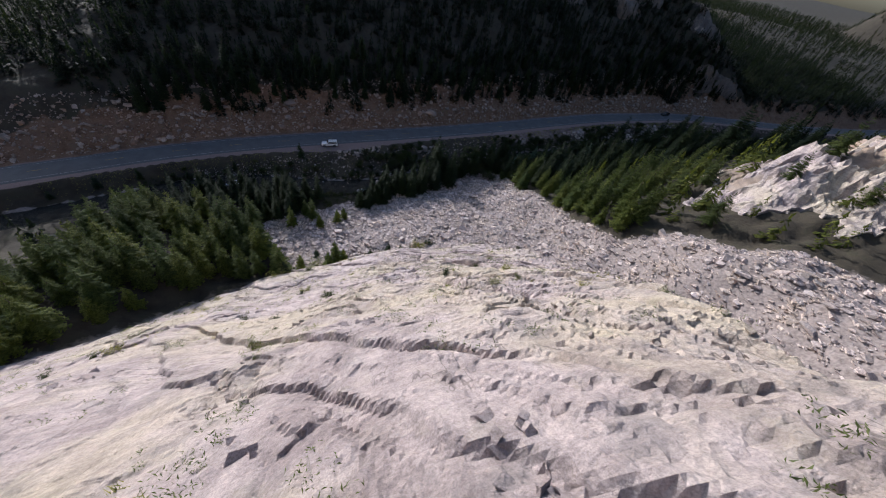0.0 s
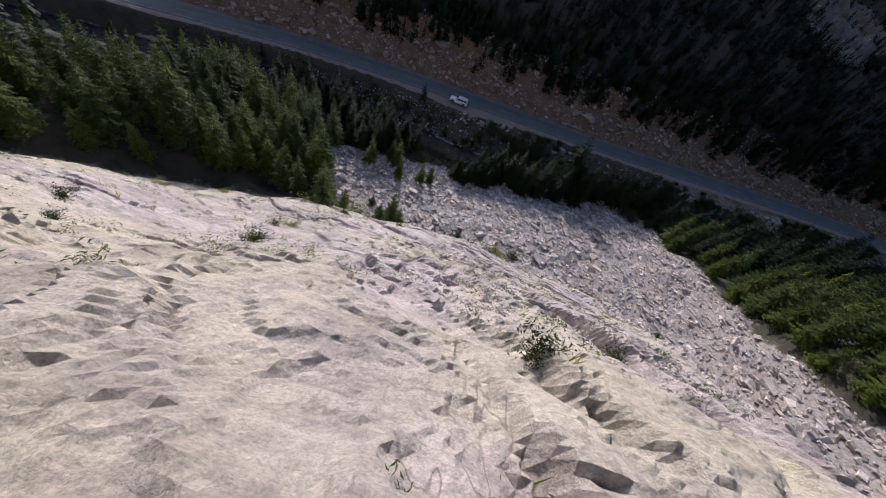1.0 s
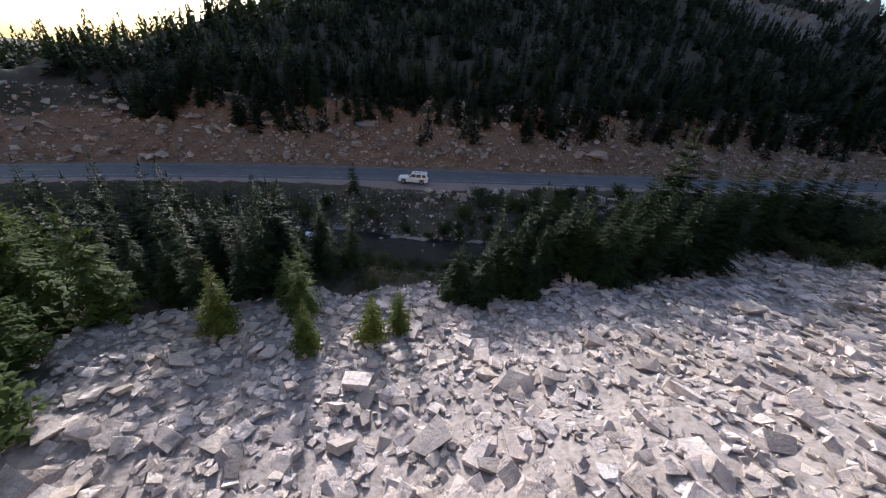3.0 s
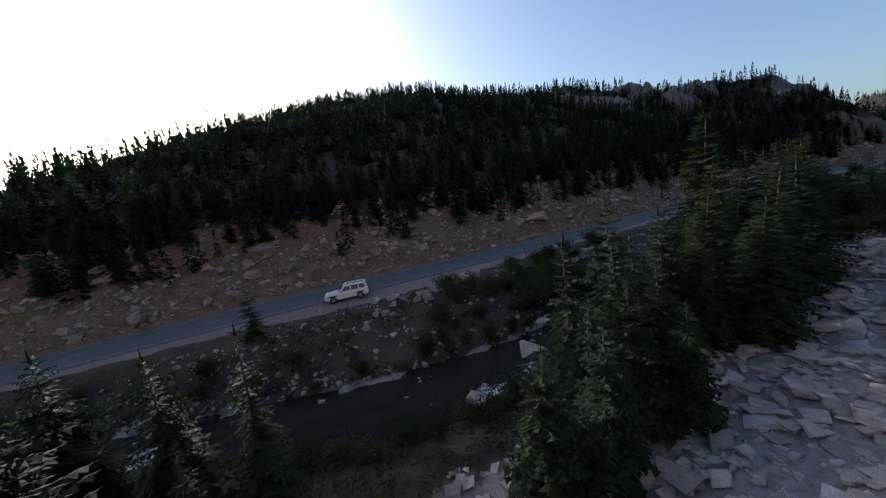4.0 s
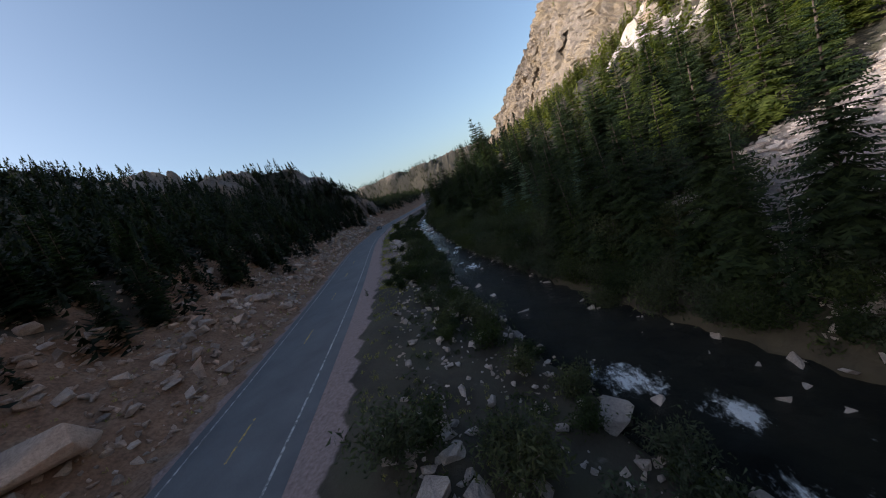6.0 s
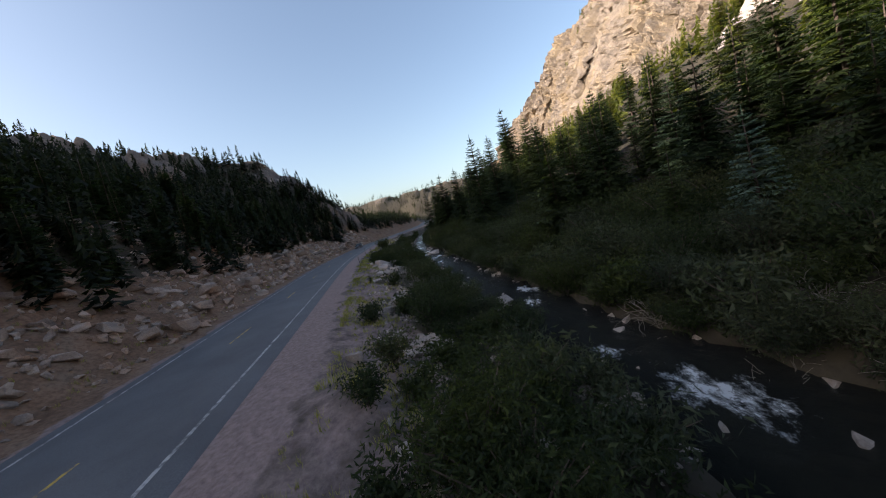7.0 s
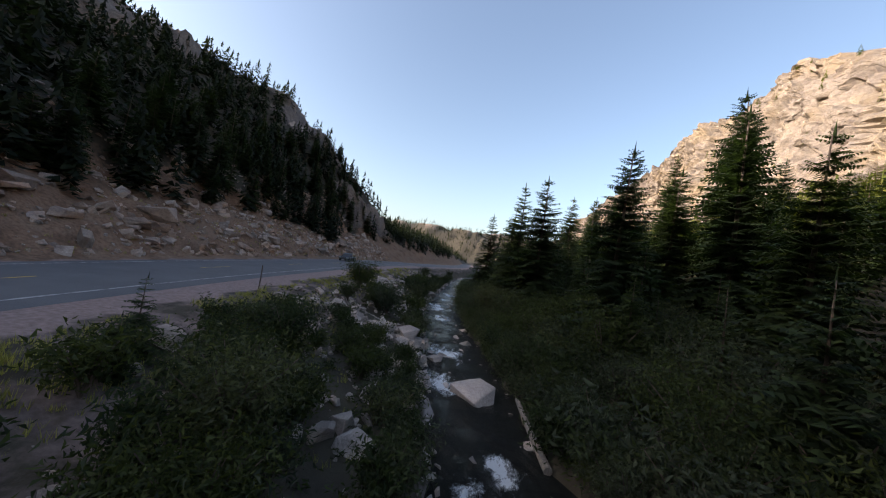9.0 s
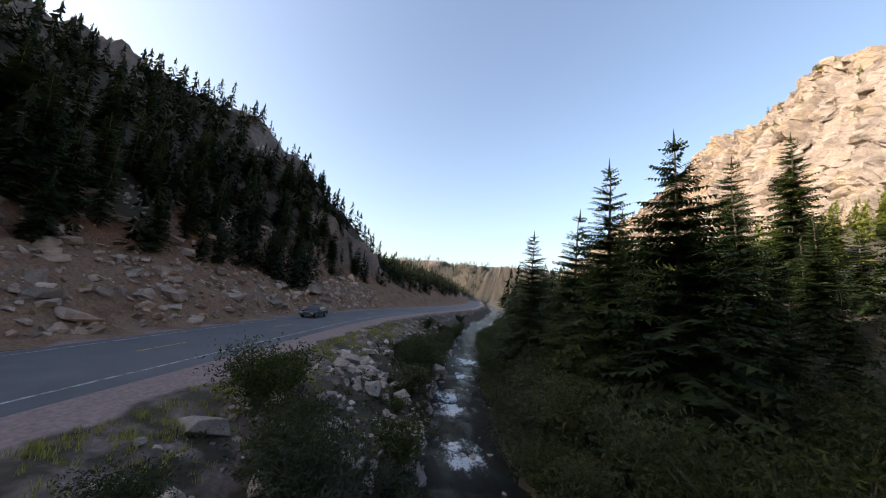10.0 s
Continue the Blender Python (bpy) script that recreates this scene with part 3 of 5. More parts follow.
# bare rock on the shaded hill: blocks and steps over the slope
for x0, x1, y0, y1 in ((86, 210, 44, 135),):
    xs, ys = np.arange(x0, x1, 0.8), np.arange(y0, y1, 0.8)
    gx, gy = np.meshgrid(xs, ys, indexing="ij")
    hx, hy = gx.ravel(), gy.ravel()
    yr = road_y(hx)
    q = (hy - yr - BANK - 9) / (np.maximum(crest_y(hx) - yr - BANK, 14) - 9)
    bare = crag(hx, hy, q)
    hz = heights(hx, hy)
    skew = 2.5 * fbm(hx, hy, 13, 3, 19)
    for size, tall, seed in ((11, 5.0, 5), (4.5, 2.4, 6), (1.9, 0.9, 7)):
        val, dx, dy, gap = cells(hx + 0.5 * hy + skew, (hy - 0.3 * hx + skew) * 0.7, size, seed)
        hz = hz + bare * (tall * (val - 0.35) + 0.3 * tall / size * (np.cos(val * 40) * dx + np.sin(val * 40) * dy)) - bare * 0.3 * tall * (1 - step(0, 0.12, gap))
    hz = np.where(bare > 0.08, hz + 0.3 + 1.8 * bare, hz - 2.5)
    fc = grid_faces(len(xs), len(ys))
    fc = fc[(bare[fc] > 0.08).any(1)]
    used = np.unique(fc)
    remap = np.zeros(len(hx), int)
    remap[used] = np.arange(len(used))
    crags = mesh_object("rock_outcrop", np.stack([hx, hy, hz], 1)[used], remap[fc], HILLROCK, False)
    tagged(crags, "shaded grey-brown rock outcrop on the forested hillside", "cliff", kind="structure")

# the sunlit knoll beside the gully
xs, ys = np.arange(66, 134, 0.5), np.arange(-84, -34, 0.5)
gx, gy = np.meshgrid(xs, ys, indexing="ij")
hx, hy = gx.ravel(), gy.ravel()
bare = step(0.18, 0.42, np.exp(-(((hx - 100) / 24) ** 2 + ((hy + 58) / 15) ** 2)) + 0.12 * fbm(hx, hy, 9, 3, 23))
hz = heights(hx, hy)
skew = 1.8 * fbm(hx, hy, 10, 3, 29)
for size, tall, seed in ((7, 1.6, 15), (3, 0.9, 16), (1.3, 0.4, 17)):
    val, dx, dy, gap = cells(hx * 0.6 + hy * 0.8 + skew, (hx * 0.8 - hy * 0.6 + skew) * 0.6, size, seed)
    hz = hz + bare * (tall * (val - 0.4) + 0.3 * (np.cos(val * 40) * dx + np.sin(val * 40) * dy) * step(-0.03, 0.12, gap)) - bare * 0.35 * tall * (1 - step(0, 0.14, gap))
hz = np.where(bare > 0.06, hz + 0.3, hz - 2.0)
fc = grid_faces(len(xs), len(ys))
fc = fc[(bare[fc] > 0.06).any(1)]
used = np.unique(fc)
remap = np.zeros(len(hx), int)
remap[used] = np.arange(len(used))
knoll = mesh_object("rock_knoll", np.stack([hx, hy, hz], 1)[used], remap[fc], ROCK, False)
tagged(knoll, "sunlit pale granite knoll of broken slabs", "cliff", kind="structure")

# ---- builders ----
def part(name, bm, mat, parent, label="", smooth=False):
    """Links a bmesh as one mesh object under a thing or a part."""
    me = bpy.data.meshes.new(name)
    bm.to_mesh(me)
    bm.free()
    me.materials.append(mat)
    if smooth:
        me.shade_smooth()
    ob = new(name, me)
    ob.parent = parent
    return tagged(ob, label)


def part_from(name, verts, faces, mat, parent, label="", smooth=False):
    ob = mesh_object(name, verts, faces, mat, smooth)
    ob.parent = parent
    return tagged(ob, label)


def tube(path, radii, sides=6):
    """A tapered tube along points: vertices and faces."""
    path = np.asarray(path, float)
    d = np.gradient(path, axis=0)
    d /= np.linalg.norm(d, axis=1)[:, None] + 1e-9
    ref = np.where(np.abs(d[:, 2:]) > 0.9, [[1.0, 0, 0]], [[0, 0, 1.0]])
    a = np.cross(d, ref)
    a /= np.linalg.norm(a, axis=1)[:, None]
    b = np.cross(d, a)
    t = np.linspace(0, 2 * np.pi, sides, endpoint=False)
    r = np.asarray(radii, float)[:, None, None]
    ring = path[:, None] + r * (np.cos(t)[None, :, None] * a[:, None] + np.sin(t)[None, :, None] * b[:, None])
    faces = [[i * sides + k, i * sides + (k + 1) % sides, (i + 1) * sides + (k + 1) % sides, (i + 1) * sides + k] for i in range(len(path) - 1) for k in range(sides)]
    faces.append(list(range((len(path) - 1) * sides, len(path) * sides)))
    return ring.reshape(-1, 3), faces


def gather(pieces):
    verts, faces, n = [], [], 0
    for v, f in pieces:
        verts.append(v)
        faces += [[i + n for i in q] for q in f]
        n += len(v)
    return np.concatenate(verts), faces


def conifer_crown(r, whorls, radius, density=1.0, bare=0.1, fine=1):
    """Whorls of drooping boughs, each a feather of needle sprays; a unit-high tree."""
    tris = []
    for i in range(whorls):
        f = (i + r.random() * 0.6) / whorls
        z = bare + (0.985 - bare) * f
        reach = radius * (1 - f) ** 0.8 * (1 if f > 0.12 else 0.6 + 3 * f) + 0.022
        for k in range(int((8 if f < 0.75 else 5) * density)):
            if r.random() < 0.12:
                continue
            a = r.random() * 2 * np.pi
            ln = reach * r.uniform(0.6, 1.15)
            out = np.array([np.cos(a), np.sin(a), 0])
            side = np.array([-np.sin(a), np.cos(a), 0])
            rise = -0.35 + 0.75 * f + r.normal() * 0.1
            n = (5 if ln > 0.05 else 3) * fine - (fine > 1) * 2
            for j in range(n):
                s = (j + 0.4) / n
                p = np.array([0, 0, z]) + out * ln * s + np.array([0, 0, ln * (rise * s - 0.25 * s * s + 0.16 * s**3)])
                w = ln * (0.42 * (1 - 0.6 * s)) * r.uniform(0.7, 1.25) * (1 if fine == 1 else 0.72)
                for sg in (-1, 1):
                    tip = p + sg * side * w + out * w * 0.65 + np.array([0, 0, -w * r.uniform(0.1, 0.55)])
                    q = p + out * ln * 0.95 / n + np.array([0, 0, ln * rise / n])
                    tris.append((p + np.array([0, 0, 0.004]), tip, q))
                if j == n - 1:
                    e = p + out * ln * 0.3
                    tris.append((p + side * w * 0.3, e, p - side * w * 0.3))
    for k in range(6):
        a = k * 1.05
        o = np.array([np.cos(a), np.sin(a), 0]) * 0.007
        tris.append((np.array([0, 0, 1.03]), np.array([0, 0, 0.95]) + o, np.array([0, 0, 0.95]) + np.array([-o[1], o[0], 0])))
    v = np.array(tris).reshape(-1, 3)
    return v, np.arange(len(v)).reshape(-1, 3)


def conifer(name, label, height, radius, mat, seed, whorls=22, density=1.0, bare=0.08, fine=1):
    r = np.random.default_rng(seed)
    tree = new(name)
    v, f = conifer_crown(r, whorls, radius, density, bare, fine)
    part_from("crown", v * height, f, mat, tree)
    bend = r.normal(size=2) * 0.006
    p = [(bend[0] * s * s * height, bend[1] * s * s * height, s * height) for s in np.linspace(-0.03, 0.97, 7)]
    tv, tf = tube(p, np.linspace(0.016, 0.002, 7) * height, 7)
    part_from("trunk", tv, tf, BARK, tree, smooth=True)
    return tagged(tree, label, "tree")


def spot(x, y, sink=0.15):
    z = float(heights(np.array([x]), np.array([y]))[0])
    if -40 < x < 50 and -112 < y < -46:
        s = float(spur_surface(np.array([x]), np.array([y]))[0])
        if float(cliff_z(x, y)) - z > -2 and s > z:
            z = s
    return Vector((x, y, z - sink))


def stand(proto, x, y, scale=1.0, turn=None, tip=0.03, sink=0.15, group=""):
    t = rng.random() * 360 if turn is None else turn
    m = Matrix.Translation(spot(x, y, sink)) @ pose(0, 0, 0, rng.normal() * tip * 57, rng.normal() * tip * 57, t)
    ob = copy_thing(proto, m)
    ob.scale = (scale, scale, scale)
    return tagged(ob, group=group)


def park(proto):
    """The first of a kind is taken away once its copies stand."""
    for o in (*proto.children_recursive, proto):
        bpy.data.objects.remove(o)


def hull_rock(r, n=14, shape=(1, 0.8, 0.6), blocky=0.5, bevel=0.0):
    """An angular stone of about unit size: vertices and faces."""
    bm = bmesh.new()
    for _ in range(n):
        p = r.normal(size=3)
        p /= np.linalg.norm(p)
        c = np.sign(p) * np.abs(p) ** (1 - 0.62 * blocky)
        c = c / max(np.linalg.norm(c), 1e-6) * (1 + 0.35 * blocky * (np.linalg.norm(np.clip(c, -0.8, 0.8)) - 0.6)) * r.uniform(0.85, 1.08)
        bm.verts.new(c * np.array(shape) * 0.5)
    res = bmesh.ops.convex_hull(bm, input=bm.verts)
    bmesh.ops.delete(bm, geom=[g for g in res["geom_interior"] if isinstance(g, bmesh.types.BMVert)], context="VERTS")
    if bevel:
        bmesh.ops.dissolve_limit(bm, angle_limit=radians(14), verts=bm.verts, edges=bm.edges)
        bmesh.ops.bevel(bm, geom=list(bm.edges), offset=bevel, segments=2, profile=0.6, affect="EDGES")
        bmesh.ops.triangulate(bm, faces=bm.faces)
        for q in bm.verts:
            k = fbm(np.array([q.co.x * 9 + 3 * q.co.z]), np.array([q.co.y * 9 - 2 * q.co.z]), 2.0, 3, 5)[0]
            q.co *= 1 + 0.03 * k
    bm.verts.index_update()
    v = np.array([q.co[:] for q in bm.verts])
    f = [[q.index for q in face.verts] for face in bm.faces]
    bm.free()
    return v, f


def turn_matrix(r, tilt=0.5):
    return np.array(Euler((r.normal() * tilt, r.normal() * tilt, r.random() * 6.28)).to_matrix())


def scatter(name, bits, places, mat, label, category, r, tilt=0.5):
    """Many small pieces in one mesh: places are x, y, z, size."""
    verts, faces, n = [], [], 0
    for x, y, z, s in places:
        v, f = bits[r.integers(len(bits))]
        q = (v * s) @ turn_matrix(r, tilt).T + (x, y, z)
        verts.append(q)
        faces += [[i + n for i in t] for t in f]
        n += len(v)
    ob = mesh_object(name, np.concatenate(verts), faces, mat)
    return tagged(ob, label, category, kind="stuff")


# ---- trees ----
SPRUCE = [conifer("spruce_tree", "dark green spruce tree with drooping boughs", 10, 0.20 + 0.02 * k, NEEDLE, 10 + k, 28, 1.9) for k in range(4)]
TALL = [conifer("spruce_tree", "tall dark green spruce tree with layered drooping boughs", 10, 0.19 + 0.02 * k, NEEDLE, 20 + k, 38, 2.5, 0.04, 2) for k in range(3)]
SLIM = [conifer("slim_spruce_tree", "slim dark spruce tree with ragged boughs", 10, 0.15, NEEDLE, 30 + k, 27, 1.25, 0.08) for k in range(3)]
YOUNG = [conifer("fir_sapling", "small bushy young conifer with dense needles", 4, 0.30, NEEDLE, 40 + k, 15, 1.5, 0.04) for k in range(2)]
BLUES = [conifer("blue_spruce_tree", "blue-grey spruce tree with layered boughs", 10, 0.22, BLUE, 50 + k, 24, 1.8, 0.05) for k in range(2)]
SUNLIT_CONIFER = [conifer("fir_tree", "conifer with full boughs, coloured yellowish green to look sunlit", 10, 0.21 + 0.02 * k, SUNLIT_NEEDLE, 70 + k, 24, 1.6) for k in range(3)]
PINE = [conifer("pine_tree", "broad sunlit pine tree on the rocky slope", 8, 0.27, SUNLIT_PINE, 60 + k, 18, 1.7, 0.1) for k in range(2)]

# the open lane over the talus foot and along the stream, where no tall tree grows
LANE = ((20, -70), (9.5, -48), (4.6, -31), (4, -26), (7.7, -18), (15, -9), (24, -3), (36, 3), (50, 8), (67, 10.6), (91, 12.7), (105, 16), (122, 20))


def lane_gap(x, y):
    best = 1e9
    for (x0, y0), (x1, y1) in zip(LANE, LANE[1:]):
        dx, dy = x1 - x0, y1 - y0
        t = min(max(((x - x0) * dx + (y - y0) * dy) / (dx * dx + dy * dy), 0), 1)
        best = min(best, math.hypot(x - x0 - t * dx, y - y0 - t * dy))
    return best


taken = []


def room(x, y, gap):
    if any((x - a) ** 2 + (y - b) ** 2 < (0.5 * (gap + g)) ** 2 for a, b, g in taken):
        return False
    taken.append((x, y, gap))
    return True


def plant(kinds, count, xr, dr, size, gap, group, clear=4.5, tip=0.02, where=None, tries=40):
    """Trees on the far bank: xr along the valley, dr metres back from the water."""
    made = 0
    for _ in range(count * tries):
        if made >= count:
            return
        x = rng.uniform(*xr)
        y = float(river_y(x)) - 3.6 - rng.uniform(*dr)
        s = rng.uniform(*size)
        if where is not None and not where(x, y):
            continue
        if lane_gap(x, y) < clear or not room(x, y, gap):
            continue
        stand(kinds[rng.integers(len(kinds))], x, y, s, tip=tip, group=group)
        made += 1


def open_water(x, y):
    """The bend of the stream below the talus, where the bank is bare of tall growth."""
    return 4 < x < 33 and -27.6 + 0.5 * (x - 4.4) < y < float(river_y(x)) + 2


def off_scree(x, y):
    return float(scree_mask(np.array([x]), np.array([y]))[0]) < 0.4 and float(cliff_z(x, y)) - float(heights(np.array([x]), np.array([y]))[0]) < -1.0


named = [  # tall trees that stand out against the sky
    (31.3, -14.5, 1.45, 2), (102.9, 6.0, 1.52, 0), (118.7, -5, 1.5, 1), (137.6, -5.3, 1.9, 2), (152, 1, 1.6, 0),
    (122, 9.4, 1.38, 1), (133.6, 12.5, 1.47, 2), (137.8, 14.3, 1.46, 0), (144, 15.3, 1.33, 2), (146.3, 18.1, 1.22, 1), (126.3, 0.9, 1.6, 1), (128.5, 6.5, 1.25, 0), (116.5, 4.0, 1.2, 2), (110.5, 2.5, 1.3, 1), (131, 2.8, 1.3, 2), (149, 5, 1.35, 0), (162, 10, 1.25, 2), (172, 4, 1.7, 2), (158, -8, 1.8, 0),
    (146, -14, 1.2, 1), (186, 14, 1.3, 1), (205, 15, 1.4, 0), (181, -2, 1.5, 2), (141, 6, 1.2, 0), (113, 1.5, 1.0, 2), (96, -1.5, 1.2, 0)]
for x, y, s, kind in named:
    room(x, y, 2.5)
    stand(TALL[kind], x, y, s, group="spruces by the river")
for x, y, s in ((24, -20.2, 0.8), (27, -18.6, 0.9), (30, -17.6, 0.85), (33.4, -16, 1.0), (36.2, -15, 0.95), (21, -22.6, 0.7), (26.4, -21.9, 0.85), (30.4, -20.8, 0.9), (34.6, -18.8, 1.0), (39, -14, 1.0), (43, -12.2, 1.0), (17.4, -24.2, 0.6), (23.4, -23.6, 0.75), (46, -10, 0.9), (49, -8.6, 1.0), (52.5, -7, 0.95)):
    if not open_water(x, y):
        room(x, y, 1.8)
        stand(TALL[int(x) % 3], x, y, s, group="spruces between river and talus")
for x, y, s in ((64, -6.5, 0.75), (71.5, -4.5, 0.7), (82, -8, 0.9), (57, -10.5, 0.7)):
    room(x, y, 3)
    stand(BLUES[0], x, y, s, group="blue spruces by the river")
for x, y, s in ((10.5, -26.2, 0.55), (12.6, -26.6, 0.6), (14.6, -25.2, 0.65), (15.8, -23.6, 0.7), (17.6, -22.8, 0.75), (19.6, -22, 0.75), (21.4, -20.8, 0.8), (24, -20.2, 0.8), (26.4, -18.6, 0.85), (13.4, -24.6, 0.6), (18.6, -24.4, 0.6), (22.6, -22.6, 0.65), (28.8, -17, 0.9), (16.6, -26, 0.5), (25.4, -21.6, 0.7), (30.4, -18.6, 0.8)):
    if room(x, y, 1.2):
        stand(SPRUCE[int(x * 3) % 4], x, y, s, group="spruces between river and talus")
plant(SPRUCE + SLIM, 80, (-30, 58), (1.5, 12), (0.45, 0.9), 1.9, "spruces between river and talus", clear=3.5, where=lambda x, y: off_scree(x, y) and not open_water(x, y))
plant(SPRUCE + SLIM, 46, (40, 104), (4, 26), (0.6, 1.15), 2.6, "spruces by the river", where=off_scree)
plant(TALL + SLIM, 30, (108, 215), (3.5, 24), (0.55, 1.05), 3.0, "spruces by the river", where=off_scree)
plant(SUNLIT_CONIFER, 100, (-38, 1), (3, 50), (0.5, 1.0), 2.0, "spruces below the cliff", where=off_scree)
plant(SUNLIT_CONIFER, 30, (51, 62), (8, 62), (0.5, 0.9), 2.4, "sunlit firs beside the talus", where=lambda x, y: off_scree(x, y) and -57 < y < -17)
plant(SUNLIT_CONIFER + PINE, 30, (60, 92), (8, 44), (0.55, 1.0), 2.3, "sunlit spruces beside the talus", where=lambda x, y: off_scree(x, y) and -44 < y < -16)
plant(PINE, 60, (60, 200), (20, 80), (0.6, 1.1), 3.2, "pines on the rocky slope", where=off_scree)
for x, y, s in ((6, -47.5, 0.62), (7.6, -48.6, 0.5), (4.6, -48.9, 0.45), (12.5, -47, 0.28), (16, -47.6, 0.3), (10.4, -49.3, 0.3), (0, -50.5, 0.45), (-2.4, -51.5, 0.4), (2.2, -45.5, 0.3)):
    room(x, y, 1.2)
    stand(SUNLIT_CONIFER[int(x) % 3] if s > 0.4 else YOUNG[0], x, y, s if s > 0.4 else s * 2.2, group="trees at the foot of the cliff")
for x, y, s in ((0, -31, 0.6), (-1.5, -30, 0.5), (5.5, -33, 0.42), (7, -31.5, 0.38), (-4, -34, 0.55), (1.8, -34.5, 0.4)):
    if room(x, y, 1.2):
        stand(SUNLIT_CONIFER[int(abs(x)) % 3], x, y, s, group="trees on the talus edge")
plant(SPRUCE, 34, (108, 196), (2.5, 15), (0.45, 0.85), 2.4, "young spruces by the river", clear=5.0)
plant(SPRUCE, 22, (104, 160), (8, 30), (0.5, 0.95), 2.6, "young spruces by the river", clear=5.0)
for k in range(330):    # the edge of the wood above the cut bank
    x = rng.uniform(-45, 190)
    y = float(road_y(x)) + 12.5 + rng.random() ** 1.2 * 14
    if room(x, y, 1.5):
        stand((SLIM + SPRUCE)[k % 7], x, y, rng.uniform(0.42, 0.82), group="spruces above the cut bank")
# roadside
for x, s in ((-5.3, 1.05), (-21, 0.62), (-31, 0.6), (-40, 0.75), (-47, 0.8), (-54, 0.6)):
    stand(YOUNG[1], x, float(road_y(x)) - 8.2 + rng.normal() * 0.6, s, group="saplings beside the road")
for x, y, s in ((100.9, 22.9, 0.44), (107.2, 23.6, 0.42), (108.6, 25.0, 0.62), (84.5, 18.2, 0.3), (57, 13.2, 0.25)):
    stand(YOUNG[int(x) % 2], x, y, s, group="saplings beside the road")
for k in SPRUCE + SLIM + YOUNG + BLUES + PINE:
    park(k)
for k in TALL + SUNLIT_CONIFER:
    park(k)


# far woods: the slope across the road and the slopes beyond
def low_tree(r, h):
    """A ragged little conifer of overlapping sprays."""
    tris = []
    rad = h * r.uniform(0.15, 0.24)
    for i in range(66):
        f = r.random() ** 1.25
        a = r.random() * 6.283
        z = h * (0.05 + 0.93 * f)
        s = (rad * (1 - f) ** 0.8 + 0.03 * h) * r.uniform(0.55, 1.2)
        w, up = s * 0.28 + 0.016 * h, h * r.uniform(0.02, 0.08)
        c, d = np.cos(a), np.sin(a)
        tris += [(c * s * 0.1 - d * w * 0.4, d * s * 0.1 + c * w * 0.4, z + up), (c * s - d * w, d * s + c * w, z - up * 0.4 * r.random()), (c * s + d * w * 0.7, d * s - c * w * 0.7, z - up * r.random())]
    tris += [(0, 0, h * 1.06), (0.03 * h, 0, h * 0.8), (-0.03 * h, 0.02 * h, h * 0.8)]
    return np.array(tris)


def woods(name, label, xs, ys, height, seed, density, keep, mat=WOODS):
    r = np.random.default_rng(seed)
    n = int(density * (xs[1] - xs[0]) * (ys[1] - ys[0]) / 100)
    x, y = r.uniform(*xs, n), r.uniform(*ys, n)
    z, rk, *_ = land(x, y)
    ok = keep(x, y, z, rk, r)
    x, y, z = x[ok], y[ok], z[ok]
    kinds = [low_tree(r, 1.0) for _ in range(14)]
    out = []
    for p in zip(x, y, z):
        out.append(kinds[r.integers(14)] * r.uniform(*height) * np.array([1, 1, r.uniform(0.85, 1.2)]) + np.array(p) - (0, 0, 0.3))
    v = np.concatenate(out)
    ob = mesh_object(name, v, np.arange(len(v)).reshape(-1, 3), mat)
    return tagged(ob, label, "forest", kind="stuff")


def on_hill(x, y, z, rk, r):
    d = y - road_y(x) - BANK
    return (d > 6.5 + 4 * fbm(x, y, 17, 3, 12)) & ~((np.abs(x + 88) < 26) & (d < 24)) & (r.random(len(x)) > 0.8 * np.clip(rk, 0, 1)) & ((d < 70) | (r.random(len(x)) < 0.6)) & (d < 60 + 0.9 * (crest_y(x) - road_y(x)))


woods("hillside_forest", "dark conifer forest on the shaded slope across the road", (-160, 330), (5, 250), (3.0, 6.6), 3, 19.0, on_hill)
woods("distant_forest", "thin conifer forest on distant slopes", (330, 1000), (-250, 760), (5, 9), 4, 1.3, lambda x, y, z, rk, r: (np.abs(y - river_y(x)) > 22) & (r.random(len(x)) > 0.85 * np.clip(rk, 0, 1)))
woods("downstream_forest", "conifer forest on the slope downstream of the cliff", (-260, -34), (-170, 40), (5, 9), 5, 4.0, lambda x, y, z, rk, r: (np.abs(y - river_y(x)) > 7) & (np.abs(y - road_y(x)) > 12) & (y < road_y(x)) & (cliff_z(x, y) < z - 1) & ~((x < -66) & (x > -110) & (y - road_y(x) > -6) & (y - road_y(x) < 26)))
woods("upper_forest", "scattered conifers on the slope above the river", (60, 420), (-190, 30), (4, 8), 6, 2.6, lambda x, y, z, rk, r: (river_y(x) - y > 30) & (r.random(len(x)) > 0.9 * np.clip(rk, 0, 1)) & (scree_mask(x, y) < 0.3), SUNLIT_PINE)
woods("valley_forest", "conifers along the river farther upstream", (200, 420), (-60, 75), (7, 14), 7, 2.2, lambda x, y, z, rk, r: (river_y(x) - y > 6) & (river_y(x) - y < 60))

# small pines rooted on the ledges of the sunlit wall
r = np.random.default_rng(55)
out = []
for _ in range(150):
    i, j = r.integers(20, len(u) - 5), int(abs(r.normal()) * 30)
    if 3 + j < len(fall):
        out.append(low_tree(r, r.uniform(2.0, 5.0)) + np.array([wx[i, 3 + j], wy[i, 3 + j], wz[i, 3 + j] - 0.4]))
v = np.concatenate(out)
tagged(mesh_object("ledge_pines", v, np.arange(len(v)).reshape(-1, 3), SUNLIT_PINE), "small sunlit pines on the canyon wall ledges", "forest", kind="stuff")

